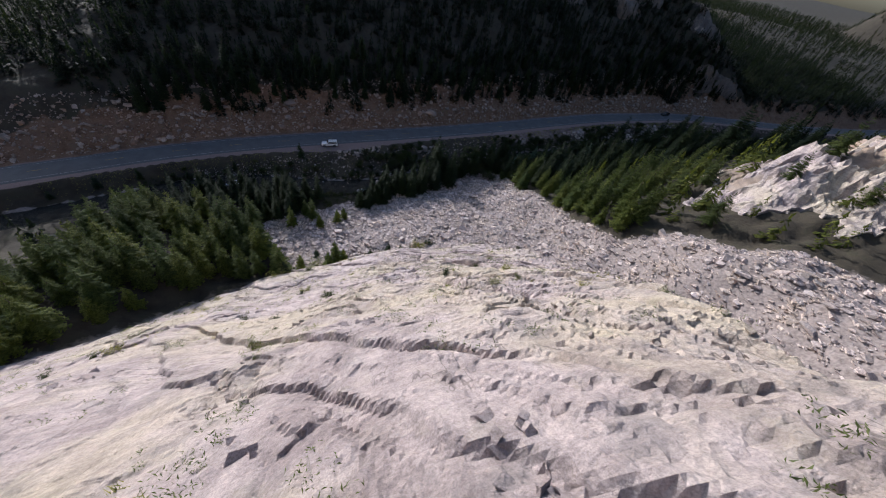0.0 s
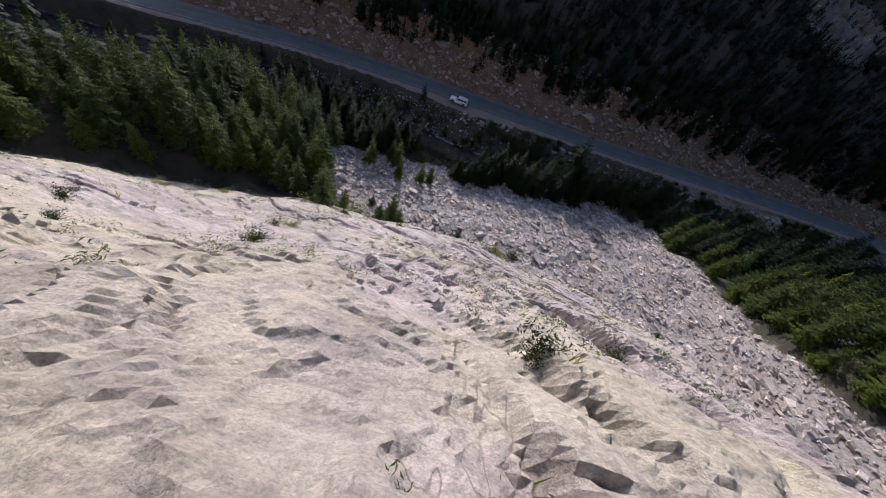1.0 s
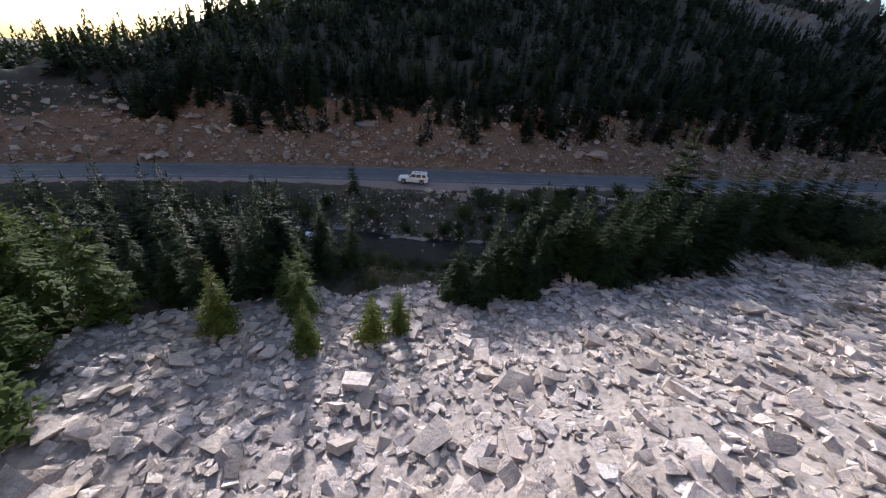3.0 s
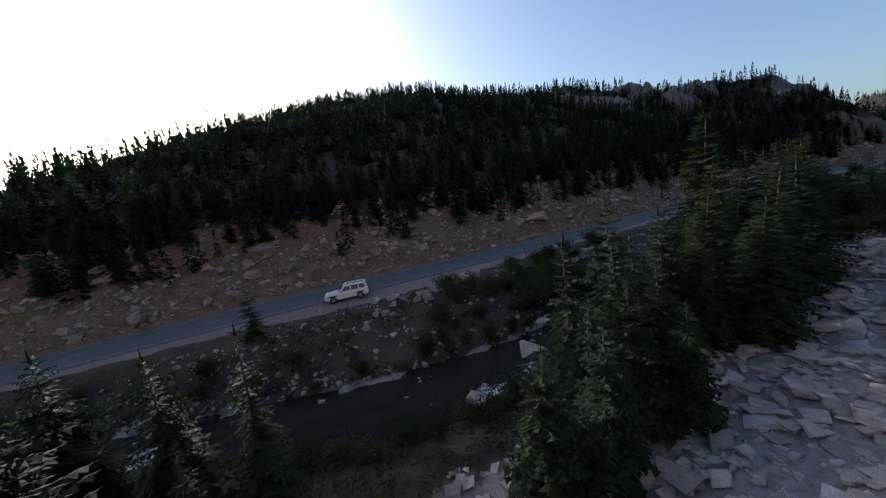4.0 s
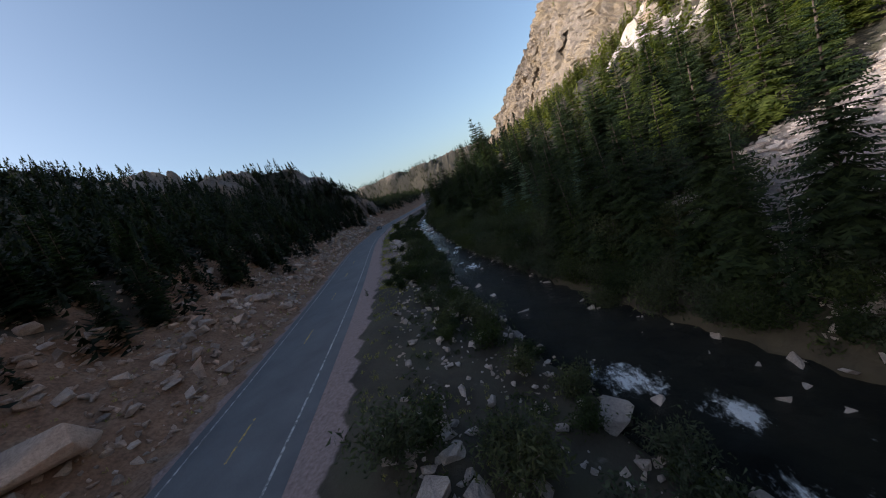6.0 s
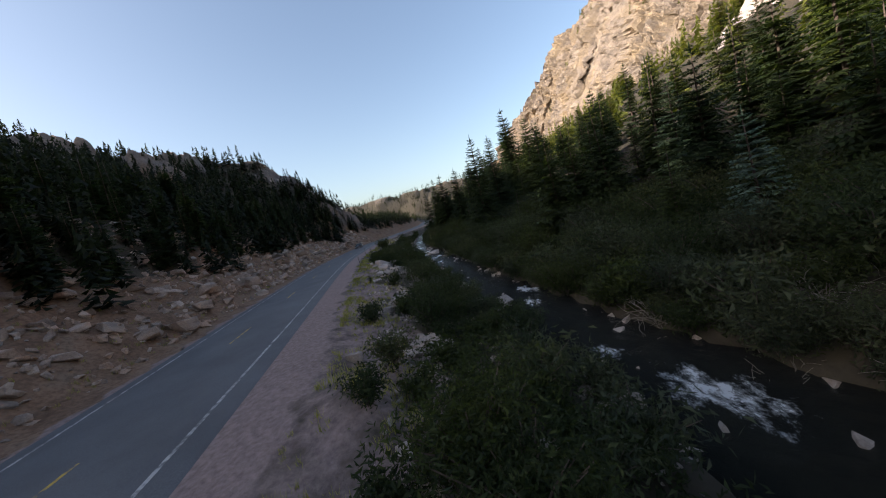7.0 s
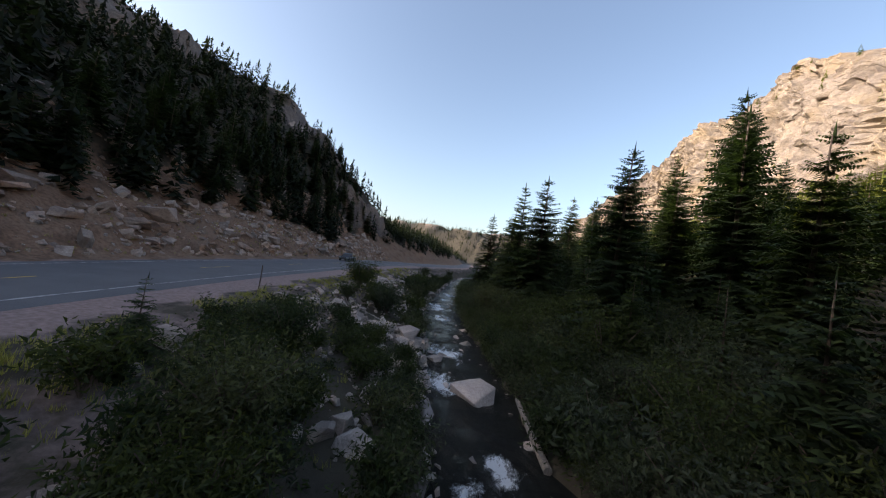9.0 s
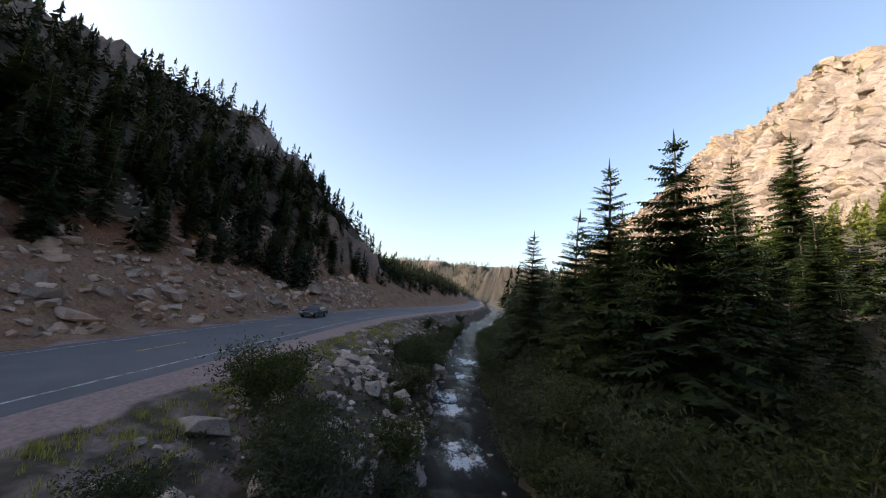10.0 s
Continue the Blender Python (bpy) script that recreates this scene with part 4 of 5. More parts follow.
# ---- shrubs ----
def shrub(name, label, mat, seed, leaves=850, spread=1.0, tall=1.0, stem_mat=None, stems=14, leaf=1.0):
    r = np.random.default_rng(seed)
    bush = new(name)
    tubes, tips = [], []
    for _ in range(stems):
        a, ln = r.random() * 6.283, r.uniform(0.6, 1.05)
        lean = r.uniform(0.15, 0.75) * spread
        p = [(np.cos(a) * lean * ln * s**1.4, np.sin(a) * lean * ln * s**1.4, tall * ln * (s - 0.12 * s * s)) for s in np.linspace(0, 1, 5)]
        tubes.append(tube(p, np.linspace(0.018, 0.005, 5), 3))
        tips += [np.array(p[k]) for k in (2, 3, 3, 4, 4)]
    v, f = gather(tubes)
    part_from("woody_base", v, f, stem_mat or BARK, bush)
    c = np.array(tips)[r.integers(len(tips), size=leaves)] + r.normal(size=(leaves, 3)) * np.array([0.15, 0.15, 0.12])
    c[:, 2] = np.abs(c[:, 2])
    d = r.normal(size=(leaves, 3))
    d /= np.linalg.norm(d, axis=1)[:, None]
    e = np.cross(d, r.normal(size=(leaves, 3)))
    e /= np.linalg.norm(e, axis=1)[:, None]
    ln = r.uniform(0.04, 0.085, (leaves, 1)) * leaf
    blade = np.stack([c - d * ln - e * ln * 0.3, c - d * ln * 0.2 + e * ln * 0.4, c + d * ln], 1).reshape(-1, 3)
    part_from("foliage", blade, np.arange(len(blade)).reshape(-1, 3), mat, bush)
    return tagged(bush, label, "shrub")


def twig_brush(name, label, seed, count=26, mat=None):
    r = np.random.default_rng(seed)
    pieces = []
    for _ in range(count):
        a = r.random() * 6.283
        p, d = np.array([r.normal() * 0.15, r.normal() * 0.15, 0.0]), np.array([np.cos(a), np.sin(a), r.uniform(0.3, 1.3)])
        todo = [(p, d / np.linalg.norm(d), r.uniform(0.35, 0.6), 0.022, 0)]
        while todo:
            p, d, ln, rad, lev = todo.pop()
            q = [p + d * ln * s + np.array([0, 0, -0.06 * ln * s * s]) + r.normal(size=3) * 0.015 for s in (0, 0.5, 1)]
            pieces.append(tube(q, (rad, rad * 0.8, rad * 0.55), 3))
            if lev < 2:
                for _ in range(2):
                    e = d + r.normal(size=3) * 0.55
                    todo.append((q[2] if r.random() < 0.6 else q[1], e / np.linalg.norm(e), ln * 0.75, rad * 0.55, lev + 1))
    v, f = gather(pieces)
    return tagged(mesh_object(name, v, f, mat or DEADWOOD), label, "dead brush")


WILLOWS = [shrub("willow_shrub", "leafy green willow shrub on the riverbank", WILLOW, 70 + k, 1500, 1.0, stems=12) for k in range(3)]
GREYS = [shrub("grey_willow_shrub", "grey-green willow shrub with thin stems", SAGE, 80 + k, 1300, 1.1, stems=18) for k in range(2)]
TALLS = [shrub("tall_willow_shrub", "tall dense willow shrub on the far bank of the stream", WILLOW if k < 2 else SAGE, 170 + k, 5200, 0.85, 1.0, stems=30, leaf=0.5) for k in range(4)]
LOWS = [shrub("ledge_shrub", "low green shrub rooted in a rock crack", GRASS if k else WILLOW, 90 + k, 700, 1.5, 0.5) for k in range(2)]
made = 0
while made < 130:   # both banks
    x = rng.uniform(-35, 200)
    near = rng.random() < 0.42
    d = float(half(x)) + 0.3 + abs(rng.normal()) * 1.8
    y = float(river_y(x)) + (d if near else -d - rng.random() ** 1.5 * 12)
    if not near and not off_scree(x, y):
        continue
    if near and y > float(road_y(x)) - 6.8:
        continue
    s = rng.uniform(1.0, 2.1)
    if lane_gap(x, y) < 2.5:
        s = min(s, 1.3)
    if not room(x, y, 0.9 * s):
        continue
    stand((WILLOWS + GREYS)[rng.choice((0, 1, 2, 3, 4, 3, 4))], x, y, s, sink=0.1, group="willows on the riverbank")
    made += 1
for x, y, s in ((132.6, 29.0, 2.0), (128.8, 25.6, 1.7), (131, 27, 1.6), (145, 27, 1.9), (147, 29, 1.8), (150, 28, 1.7), (141, 17.5, 1.7), (135.5, 12.8, 2.2), (134, 9.5, 2.4), (130, 12.5, 2.2), (127, 10, 2.2),
                (75, 13.2, 1.6), (77, 12.4, 1.5), (84, 16, 1.5), (87, 4.8, 2.2), (91, 5.5, 2.2), (95, 6.5, 2.3), (99, 8, 2.1), (83, 2.5, 2.4), (72.5, 14.5, 1.4), (62, 9.5, 1.3), (66.5, 12, 1.5), (110, 21, 1.6), (112.5, 24, 1.7), (107.5, 19.5, 1.4)):
    stand(WILLOWS[int(x * 3) % 3] if int(y * 2) % 3 else GREYS[int(x) % 2], x, y, s * 0.9, sink=0.1, group="willows on the riverbank")
r = np.random.default_rng(5)
made = 0
while made < 60:    # ledges of the cliff
    x, y = r.uniform(-22, 40), r.uniform(-92, -52)
    if float(fbm(np.array([x]), np.array([y]), 17, 3, 88)[0]) < 0.05 or cliff_z(x, y) < float(heights(np.array([x]), np.array([y]))[0]) - 1:
        continue
    stand(LOWS[r.integers(2)], x, y, r.uniform(0.3, 0.85), sink=0.05, group="shrubs on the cliff ledges")
    made += 1
for x, y, s in ((10, -50.5, 2.5), (14, -49.6, 2.9), (18, -48.5, 1.8), (21.5, -47.5, 1.8), (24, -47, 1.6), (-3, -52.5, 2.2), (3.2, -52, 2.0), (20, -50, 1.0), (60, -46, 1.4), (68, -52, 1.5), (80, -58, 1.6), (88, -62, 1.3), (95, -50, 1.5), (104, -62, 1.4)):
    stand(LOWS[int(x) % 2], x, y, s, sink=0.05, group="shrubs at the foot of the rocks")
made = 0
while made < 95:    # the thicket on the far bank
    x = rng.uniform(45, 165)
    y = float(river_y(x)) - float(half(x)) - 0.6 - rng.random() ** 1.3 * 15
    s = rng.uniform(1.5, 2.7)
    if lane_gap(x, y) < 3.5 or not room(x, y, 0.6 * s):
        continue
    stand((WILLOWS + GREYS)[rng.choice((0, 1, 2, 3, 4, 3, 4))], x, y, s, sink=0.1, group="willow thicket on the far bank")
    made += 1
x = -12.0
while x < 178:      # the water's edge
    y = float(river_y(x)) - float(half(x)) + 0.25 - rng.random() * 1.2
    s = rng.uniform(1.2, 2.1) if lane_gap(x, y) > 3 else rng.uniform(0.8, 1.2)
    if off_scree(x, y):
        stand((WILLOWS + GREYS)[rng.choice((0, 1, 2, 3, 4, 3, 4))], x, y, s, sink=0.1, group="willows at the water's edge")
    x += rng.uniform(1.0, 2.2)
x = 20.0
while x < 178:
    s = rng.uniform(0.8, 1.35)
    y = float(river_y(x)) + float(half(x)) + 0.5 + rng.random() * 1.4
    if y < float(road_y(x)) - 7.2 and not (92 < x < 98.5) and not (118 < x < 127) and not (129 < x < 135):
        stand((WILLOWS + GREYS)[rng.choice((0, 1, 2, 3, 4, 3, 4))], x, y, s, sink=0.1, group="willows at the water's edge")
    x += rng.uniform(1.5, 3.6)
for k in range(56):
    x = rng.uniform(44, 93)
    y = float(river_y(x)) + float(half(x)) + 0.3 + rng.random() * 4.2
    if y < float(road_y(x)) - 8.6 and room(x, y, 0.5):
        stand((WILLOWS + GREYS)[rng.choice((0, 1, 2, 3, 4, 3, 4))], x, y, rng.uniform(0.9, 1.5), sink=0.1, group="willows on the bank below the road")
for k in range(70):     # the bushy bank below the road
    x = rng.uniform(99, 119)
    y = float(river_y(x)) + float(half(x)) + 0.8 + rng.random() * 9
    if y < float(road_y(x)) - 7.8 and room(x, y, 0.5):
        stand(WILLOWS[rng.integers(3)], x, y, rng.uniform(0.9, 1.5), sink=0.1, group="willows on the bank below the road")
for k in range(44):
    x = rng.uniform(10, 36)
    y = float(river_y(x)) + float(half(x)) + 0.6 + rng.random() * 9
    if y < float(road_y(x)) - 7.4 and room(x, y, 0.7) and not (14 < x < 19 and y < -10):
        stand((WILLOWS + GREYS)[rng.choice((0, 1, 2, 3, 4, 3, 4))], x, y, rng.uniform(1.4, 2.2), sink=0.1, group="willows on the bank below the road")
for k in range(30):
    x = rng.uniform(12, 60)
    y = float(river_y(x)) - float(half(x)) - 0.6 - rng.random() * 2.4
    stand((WILLOWS + GREYS)[rng.choice((0, 1, 2, 3, 4, 3, 4))], x, y, rng.uniform(1.3, 2.2) if x > 34 else 0.7, sink=0.1, group="willow thicket on the far bank")
for x, y, s in ((124.5, 14.6, 1.9), (127, 14.2, 2.0), (126, 12.6, 2.1), (129.5, 14, 1.9), (128.4, 11.8, 2.2), (57, 9.5, 1.3), (58.6, 11, 1.2), (60.5, 10.6, 1.25), (62, 9.6, 1.2), (63.5, 12, 1.1), (65, 11, 1.2), (20, -6.5, 1.6), (22.5, -4.5, 1.7), (25, -4.8, 1.5), (27.4, -2.6, 1.5), (24, -1.8, 1.3), (29, -3.6, 1.3), (18, -8, 1.5), (21, -3, 1.2)):
    stand(WILLOWS[int(x) % 3], x, y, s, sink=0.1, group="willows on the bank below the road")
for x, y, s in ((61.6, 9.3, 2.4), (60.4, 8.5, 2.2), (63.2, 9.0, 2.1), (72.1, 11.3, 2.3), (73.6, 10.6, 2.0), (74.8, 11.7, 2.4), (76.2, 11, 2.1), (86, 13.8, 2.5), (84.4, 13.2, 2.1), (88.2, 14.5, 2.3), (100.6, 17.4, 2.8), (102.2, 18.3, 2.5), (103.6, 17.8, 2.4), (101.8, 16.4, 2.0)):
    stand(TALLS[int(x * 3) % 4], x, y, s, sink=0.1, group="tall willows on the road bank")
for x, y, s in ((127.8, 24.6, 2.6), (124.2, 26.5, 1.4), (129.8, 28.3, 2.6), (128.2, 25.8, 2.4), (146.7, 27.4, 2.8), (144, 26.6, 2.3), (149, 27.6, 2.5), (112.4, 23.0, 2.3), (107.4, 20.6, 2.4), (105.8, 19.6, 2.1), (108.6, 22, 2.2), (22.8, -5.3, 3.0), (24.6, -3.4, 2.7), (21, -6.8, 2.7), (26.2, -4.8, 2.5), (21.2, 0.8, 1.5)):
    stand(TALLS[int(x * 3) % 4], x, y, s, sink=0.1, group="tall willows on the road bank")
BRUSH = [twig_brush("dead_brush", "bare grey tangle of dead branches on the bank", 100 + k) for k in range(2)]
for x, y, s in ((84.9, 16.4, 1.7), (85.8, 14.6, 1.8), (84.6, 13.4, 1.6), (86.4, 15.8, 1.4), (60, -4.5, 2.0), (67, -1.5, 1.8), (36, -13.5, 1.8), (22, -17.5, 1.8), (121, 12, 1.6), (124, 13, 1.5), (16, -19.5, 1.5), (83.6, 14.8, 1.5), (82.8, 12.8, 1.5), (83.5, 11.6, 1.3), (62.5, -1.2, 1.7), (66, 0.4, 1.6), (70, 1.4, 1.5), (57.5, -3.2, 1.6), (24, -15.6, 1.4), (31, -13.4, 1.3), (97.6, 6.4, 1.6), (118.5, 11.4, 1.5), (115, 11.3, 1.2), (109, 9.6, 1.3), (101, 7, 1.5), (126, 14.5, 1.4), (21.5, -3.6, 1.4), (23.6, -6.4, 1.4), (97.5, 19.6, 1.0)):
    stand(BRUSH[int(x) % 2], x, y, s, sink=0.05, group="dead brush on the bank")
x, thicket = 14.0, []
while x < 176:      # the tall thicket along the far bank
    base = float(river_y(x)) - float(half(x))
    for row in range(5):
        px, py = x + rng.normal() * 0.7, base - 1.0 - 2.4 * row + rng.normal() * 0.6
        s = rng.uniform(2.5, 3.7) * (0.68, 1.0, 1.1, 1.15, 1.1)[row]
        if lane_gap(px, py) < 3.2 + 0.5 * s or not off_scree(px, py) or any((px - p) ** 2 + (py - q) ** 2 < (0.42 * s) ** 2 for p, q in thicket):
            continue
        if open_water(px, py):
            s = 0.35 * s
        thicket.append((px, py))
        stand(TALLS[rng.integers(4)], px, py, s, sink=0.15, group="tall willow thicket on the far bank")
    x += rng.uniform(1.5, 2.3)
for k in WILLOWS + GREYS + LOWS + BRUSH + TALLS:
    park(k)


def tufts(name, label, places, seed, mat):
    r = np.random.default_rng(seed)
    tris = []
    for x, y, z, s in places:
        for _ in range(14):
            a, w = r.random() * 6.283, s * 0.035
            b = np.array([x + r.normal() * s * 0.25, y + r.normal() * s * 0.25, z])
            t = b + np.array([np.cos(a) * s * 0.3, np.sin(a) * s * 0.3, s * r.uniform(0.5, 1)])
            o = np.array([-np.sin(a) * w, np.cos(a) * w, 0])
            tris += [b - o, b + o, t]
    v = np.array(tris)
    return tagged(mesh_object(name, v, np.arange(len(v)).reshape(-1, 3), mat), label, "grass", kind="stuff")


def undergrowth(name, label, places, seed, mat, leaf=0.09):
    """Low leafy plants, each a handful of leaf blades, too many to count."""
    r = np.random.default_rng(seed)
    p = np.repeat(np.asarray(places), 26, 0)
    n = len(p)
    a, s = r.random(n) * 6.283, p[:, 3]
    reach = r.random(n) ** 0.5 * 0.5 * s
    c = np.stack([p[:, 0] + np.cos(a) * reach, p[:, 1] + np.sin(a) * reach, p[:, 2] + r.random(n) * 0.55 * s], 1)
    d = r.normal(size=(n, 3)) * (1, 1, 0.6)
    d /= np.linalg.norm(d, axis=1)[:, None]
    e = np.cross(d, r.normal(size=(n, 3)))
    e /= np.linalg.norm(e, axis=1)[:, None]
    ln = (leaf + 0.06 * s)[:, None] * r.uniform(0.6, 1.2, (n, 1))
    v = np.stack([c - d * ln, c + e * ln * 0.5, c + d * ln], 1).reshape(-1, 3)
    return tagged(mesh_object(name, v, np.arange(len(v)).reshape(-1, 3), mat), label, "undergrowth", kind="stuff")


x = rng.uniform(-30, 200, 9000)
y = river_y(x) - half(x) - 0.3 - rng.random(9000) ** 1.4 * 24
ok = (scree_mask(x, y) < 0.4) & (cliff_z(x, y) < heights(x, y) - 1)
x, y = x[ok], y[ok]
undergrowth("undergrowth", "dense low green plants under the riverside trees", np.stack([x, y, heights(x, y), rng.uniform(0.5, 1.3, len(x))], 1), 31, WILLOW)
x = rng.uniform(-40, 180, 3000)
y = river_y(x) + half(x) + rng.random(3000) ** 1.3 * np.maximum(road_y(x) - 8.5 - river_y(x) - half(x), 0.3)
ok = fbm(x, y, 6, 3, 68) > -0.05
x, y = x[ok], y[ok]
undergrowth("bank_plants", "low green plants between road and river", np.stack([x, y, heights(x, y), rng.uniform(0.3, 0.8, len(x))], 1), 32, WILLOW)
x = rng.uniform(-60, 170, 5200)
y = river_y(x) + 3.5 + rng.random(5200) ** 0.7 * np.maximum(road_y(x) - 5.9 - river_y(x) - 3.5, 0.5)
ok = fbm(x, y, 7, 3, 66) > -0.1
x, y = x[ok], y[ok]
tufts("verge_grass", "dry yellow-green grass on the road verge", np.stack([x, y, heights(x, y), rng.uniform(0.12, 0.34, len(x))], 1), 8, GRASS)
x = rng.uniform(58, 160, 3600)
y = road_y(x) - 6.3 - rng.random(3600) ** 1.4 * 3.0
ok = fbm(x, y, 6, 3, 67) > -0.25
x, y = x[ok], y[ok]
tufts("shoulder_grass", "green and yellow grass strip beside the gravel shoulder", np.stack([x, y, heights(x, y), rng.uniform(0.12, 0.36, len(x))], 1), 18, GRASS)
x = rng.uniform(-60, 170, 1600)
y = road_y(x) + 5.5 + rng.random(1600) ** 1.5 * 8
tufts("bank_grass", "sparse dry grass at the foot of the cut bank", np.stack([x, y, heights(x, y), rng.uniform(0.12, 0.35, len(x))], 1), 9, GRASS)

x, y = rng.uniform(-28, 42, 2600), rng.uniform(-94, -50, 2600)
sf = spur_surface(x, y)
ok = (fbm(x, y, 5, 3, 99) > 0.3) & (fbm(x, y, 17, 3, 88) > -0.1) & (sf > heights(x, y))
x, y, sf = x[ok], y[ok], sf[ok]
tufts("ledge_grass", "green and straw-coloured grass in the cracks of the cliff", np.stack([x, y, sf - 0.03, rng.uniform(0.15, 0.4, len(x))], 1), 11, GRASS)

x, y = rng.uniform(-24, 34, 9000), rng.uniform(-97, -51, 9000)
ok = (fbm(x, y, 4.5, 3, 99) > 0.30) & (spur_surface(x, y) > heights(x, y) + 0.2)
x, y = x[ok], y[ok]
undergrowth("ledge_plants", "patches of low green plants in the cracks of the cliff", np.stack([x, y, spur_surface(x, y) - 0.06, rng.uniform(0.2, 0.6, len(x))], 1), 33, GREENERY, 0.025)

# ---- loose rock ----
r = np.random.default_rng(21)
def block(r, shape):
    """A broken slab: a box with shifted corners, one of them knocked off."""
    bm = bmesh.new()
    for sx in (-1, 1):
        for sy in (-1, 1):
            for sz in (-1, 1):
                q = np.array([sx, sy, sz]) * 0.5 + r.normal(size=3) * (0.13, 0.13, 0.10)
                if sx == 1 and sy == 1:
                    q[:2] *= r.uniform(0.45, 1.0)
                bm.verts.new(q * shape)
    res = bmesh.ops.convex_hull(bm, input=bm.verts)
    bmesh.ops.delete(bm, geom=[g for g in res["geom_interior"] if isinstance(g, bmesh.types.BMVert)], context="VERTS")
    bm.verts.index_update()
    v, f = np.array([q.co[:] for q in bm.verts]), [[q.index for q in face.verts] for face in bm.faces]
    bm.free()
    return v, f


SLABS = [block(r, np.array([1, r.uniform(0.55, 0.9), r.uniform(0.18, 0.42)])) for _ in range(18)]
CHUNKS = [hull_rock(r, 12, (1, r.uniform(0.7, 0.95), r.uniform(0.5, 0.8)), 0.6) for _ in range(12)]

# the talus: single stones where it lies nearest, the rest in one
n = 56000
x, y = r.uniform(-12, 100, n), r.uniform(-105, -8, n)
ok = (scree_mask(x, y) > 0.45) & (cliff_z(x, y) < heights(x, y) + 1.0) & (river_y(x) - 4.5 > y)
x, y = x[ok], y[ok]
s = np.clip(r.lognormal(-1.05, 0.5, len(x)), 0.16, 1.6)
z = heights(x, y) + 0.12 * s
close = (x > 2) & (x < 34) & (y > -50) & (y < -36)
big_first = [i for i in np.argsort(-s) if close[i]][:300]
rest = np.setdiff1d(np.arange(len(x)), big_first)
talus = tagged(new("talus_slope"), "fan of pale angular fallen rock slabs below the cliff", "rock slope", kind="structure")
scatter("talus_rubble", SLABS + CHUNKS[:3], np.stack([x, y, z, s], 1)[rest], STONE, "loose pale angular stones covering the talus slope", "stones", r, 0.2)
x2, y2 = r.uniform(-12, 70, 9000), r.uniform(-60, -10, 9000)
ok = (scree_mask(x2, y2) > 0.3) & (cliff_z(x2, y2) < heights(x2, y2) + 1.0)
x2, y2 = x2[ok], y2[ok]
scatter("talus_gravel", SLABS[:6], np.stack([x2, y2, heights(x2, y2), r.uniform(0.15, 0.4, len(x2))], 1), STONE, "small broken stones between the talus slabs", "stones", r, 0.4)
stone_mesh = []
for k, (v, f) in enumerate(SLABS):
    me = bpy.data.meshes.new("stone")
    me.from_pydata(v.tolist(), [], f)
    me.materials.append(STONE)
    stone_mesh.append(me)
for i in big_first:
    ob = new("stone", stone_mesh[r.integers(len(stone_mesh))])
    ob.parent = talus
    ob.matrix_world = Matrix.Translation((x[i], y[i], z[i])) @ Euler((r.normal() * 0.25, r.normal() * 0.25, r.random() * 6.28)).to_matrix().to_4x4() @ Matrix.Diagonal((s[i],) * 3 + (1,))

x, y = r.uniform(-26, 36, 15000), r.uniform(-98, -51, 15000)
ok = (fbm(x, y, 4, 3, 98) + 0.35 * np.exp(-((x - 19) / 6) ** 2) * (y < -66) > 0.52) & (spur_surface(x, y) > heights(x, y) + 0.2)
x, y = x[ok], y[ok]
s = np.clip(r.lognormal(-1.9, 0.5, len(x)), 0.06, 0.36)
scatter("ledge_rubble", SLABS, np.stack([x, y, spur_surface(x, y) + 0.04 * s, s], 1), ROCK, "broken granite blocks lodged on the cliff ledges", "stones", r, 0.35)

# the cut bank across the road
n = 9000
x = r.uniform(-70, 190, n)
d = 0.8 + r.random(n) ** 1.2 * 14
y = road_y(x) + BANK + d
s = np.clip(r.lognormal(-1.0, 0.6, n), 0.15, 1.8)
scatter("bank_rubble", CHUNKS + SLABS[:6], np.stack([x, y, heights(x, y) + 0.05 * s, s], 1), REDSTONE, "reddish broken rock strewn over the cut bank", "stones", r, 0.5)
# the riverside bank
n = 6000
x = r.uniform(-30, 180, n)
y = river_y(x) + half(x) - 0.6 + r.random(n) ** 1.3 * np.maximum(road_y(x) - 7.2 - river_y(x) - half(x), 0.5)
s = np.clip(r.lognormal(-1.6, 0.6, n), 0.08, 0.8)
scatter("riverbank_stones", CHUNKS, np.stack([x, y, np.maximum(heights(x, y), river_z(x) - 0.2) + 0.05 * s, s], 1), BOULDER, "grey stones along the riverbank", "stones", r, 0.5)
x = r.uniform(-40, 180, 1500)
y = river_y(x) + np.sign(r.normal(size=1500)) * r.uniform(0, 1.15, 1500) ** 0.5 * half(x)
s = np.clip(r.lognormal(-1.1, 0.55, 1500), 0.15, 1.2)
scatter("riverbed_stones", CHUNKS, np.stack([x, y, river_z(x) - 0.12 * s - 0.02, s], 1), BOULDER, "wet dark stones in the river", "stones", r, 0.4)

HERO = []
for k in range(7):
    v, f = hull_rock(np.random.default_rng(200 + k), 13, (1, 0.85, 0.62), 0.9, 0.018)
    for mat, nm, lab in ((BOULDER, "boulder", "large pale grey angular boulder"), (REDSTONE, "bank_boulder", "large reddish brown angular boulder")):
        HERO.append(tagged(mesh_object(nm, v, f, mat), lab, "boulder"))


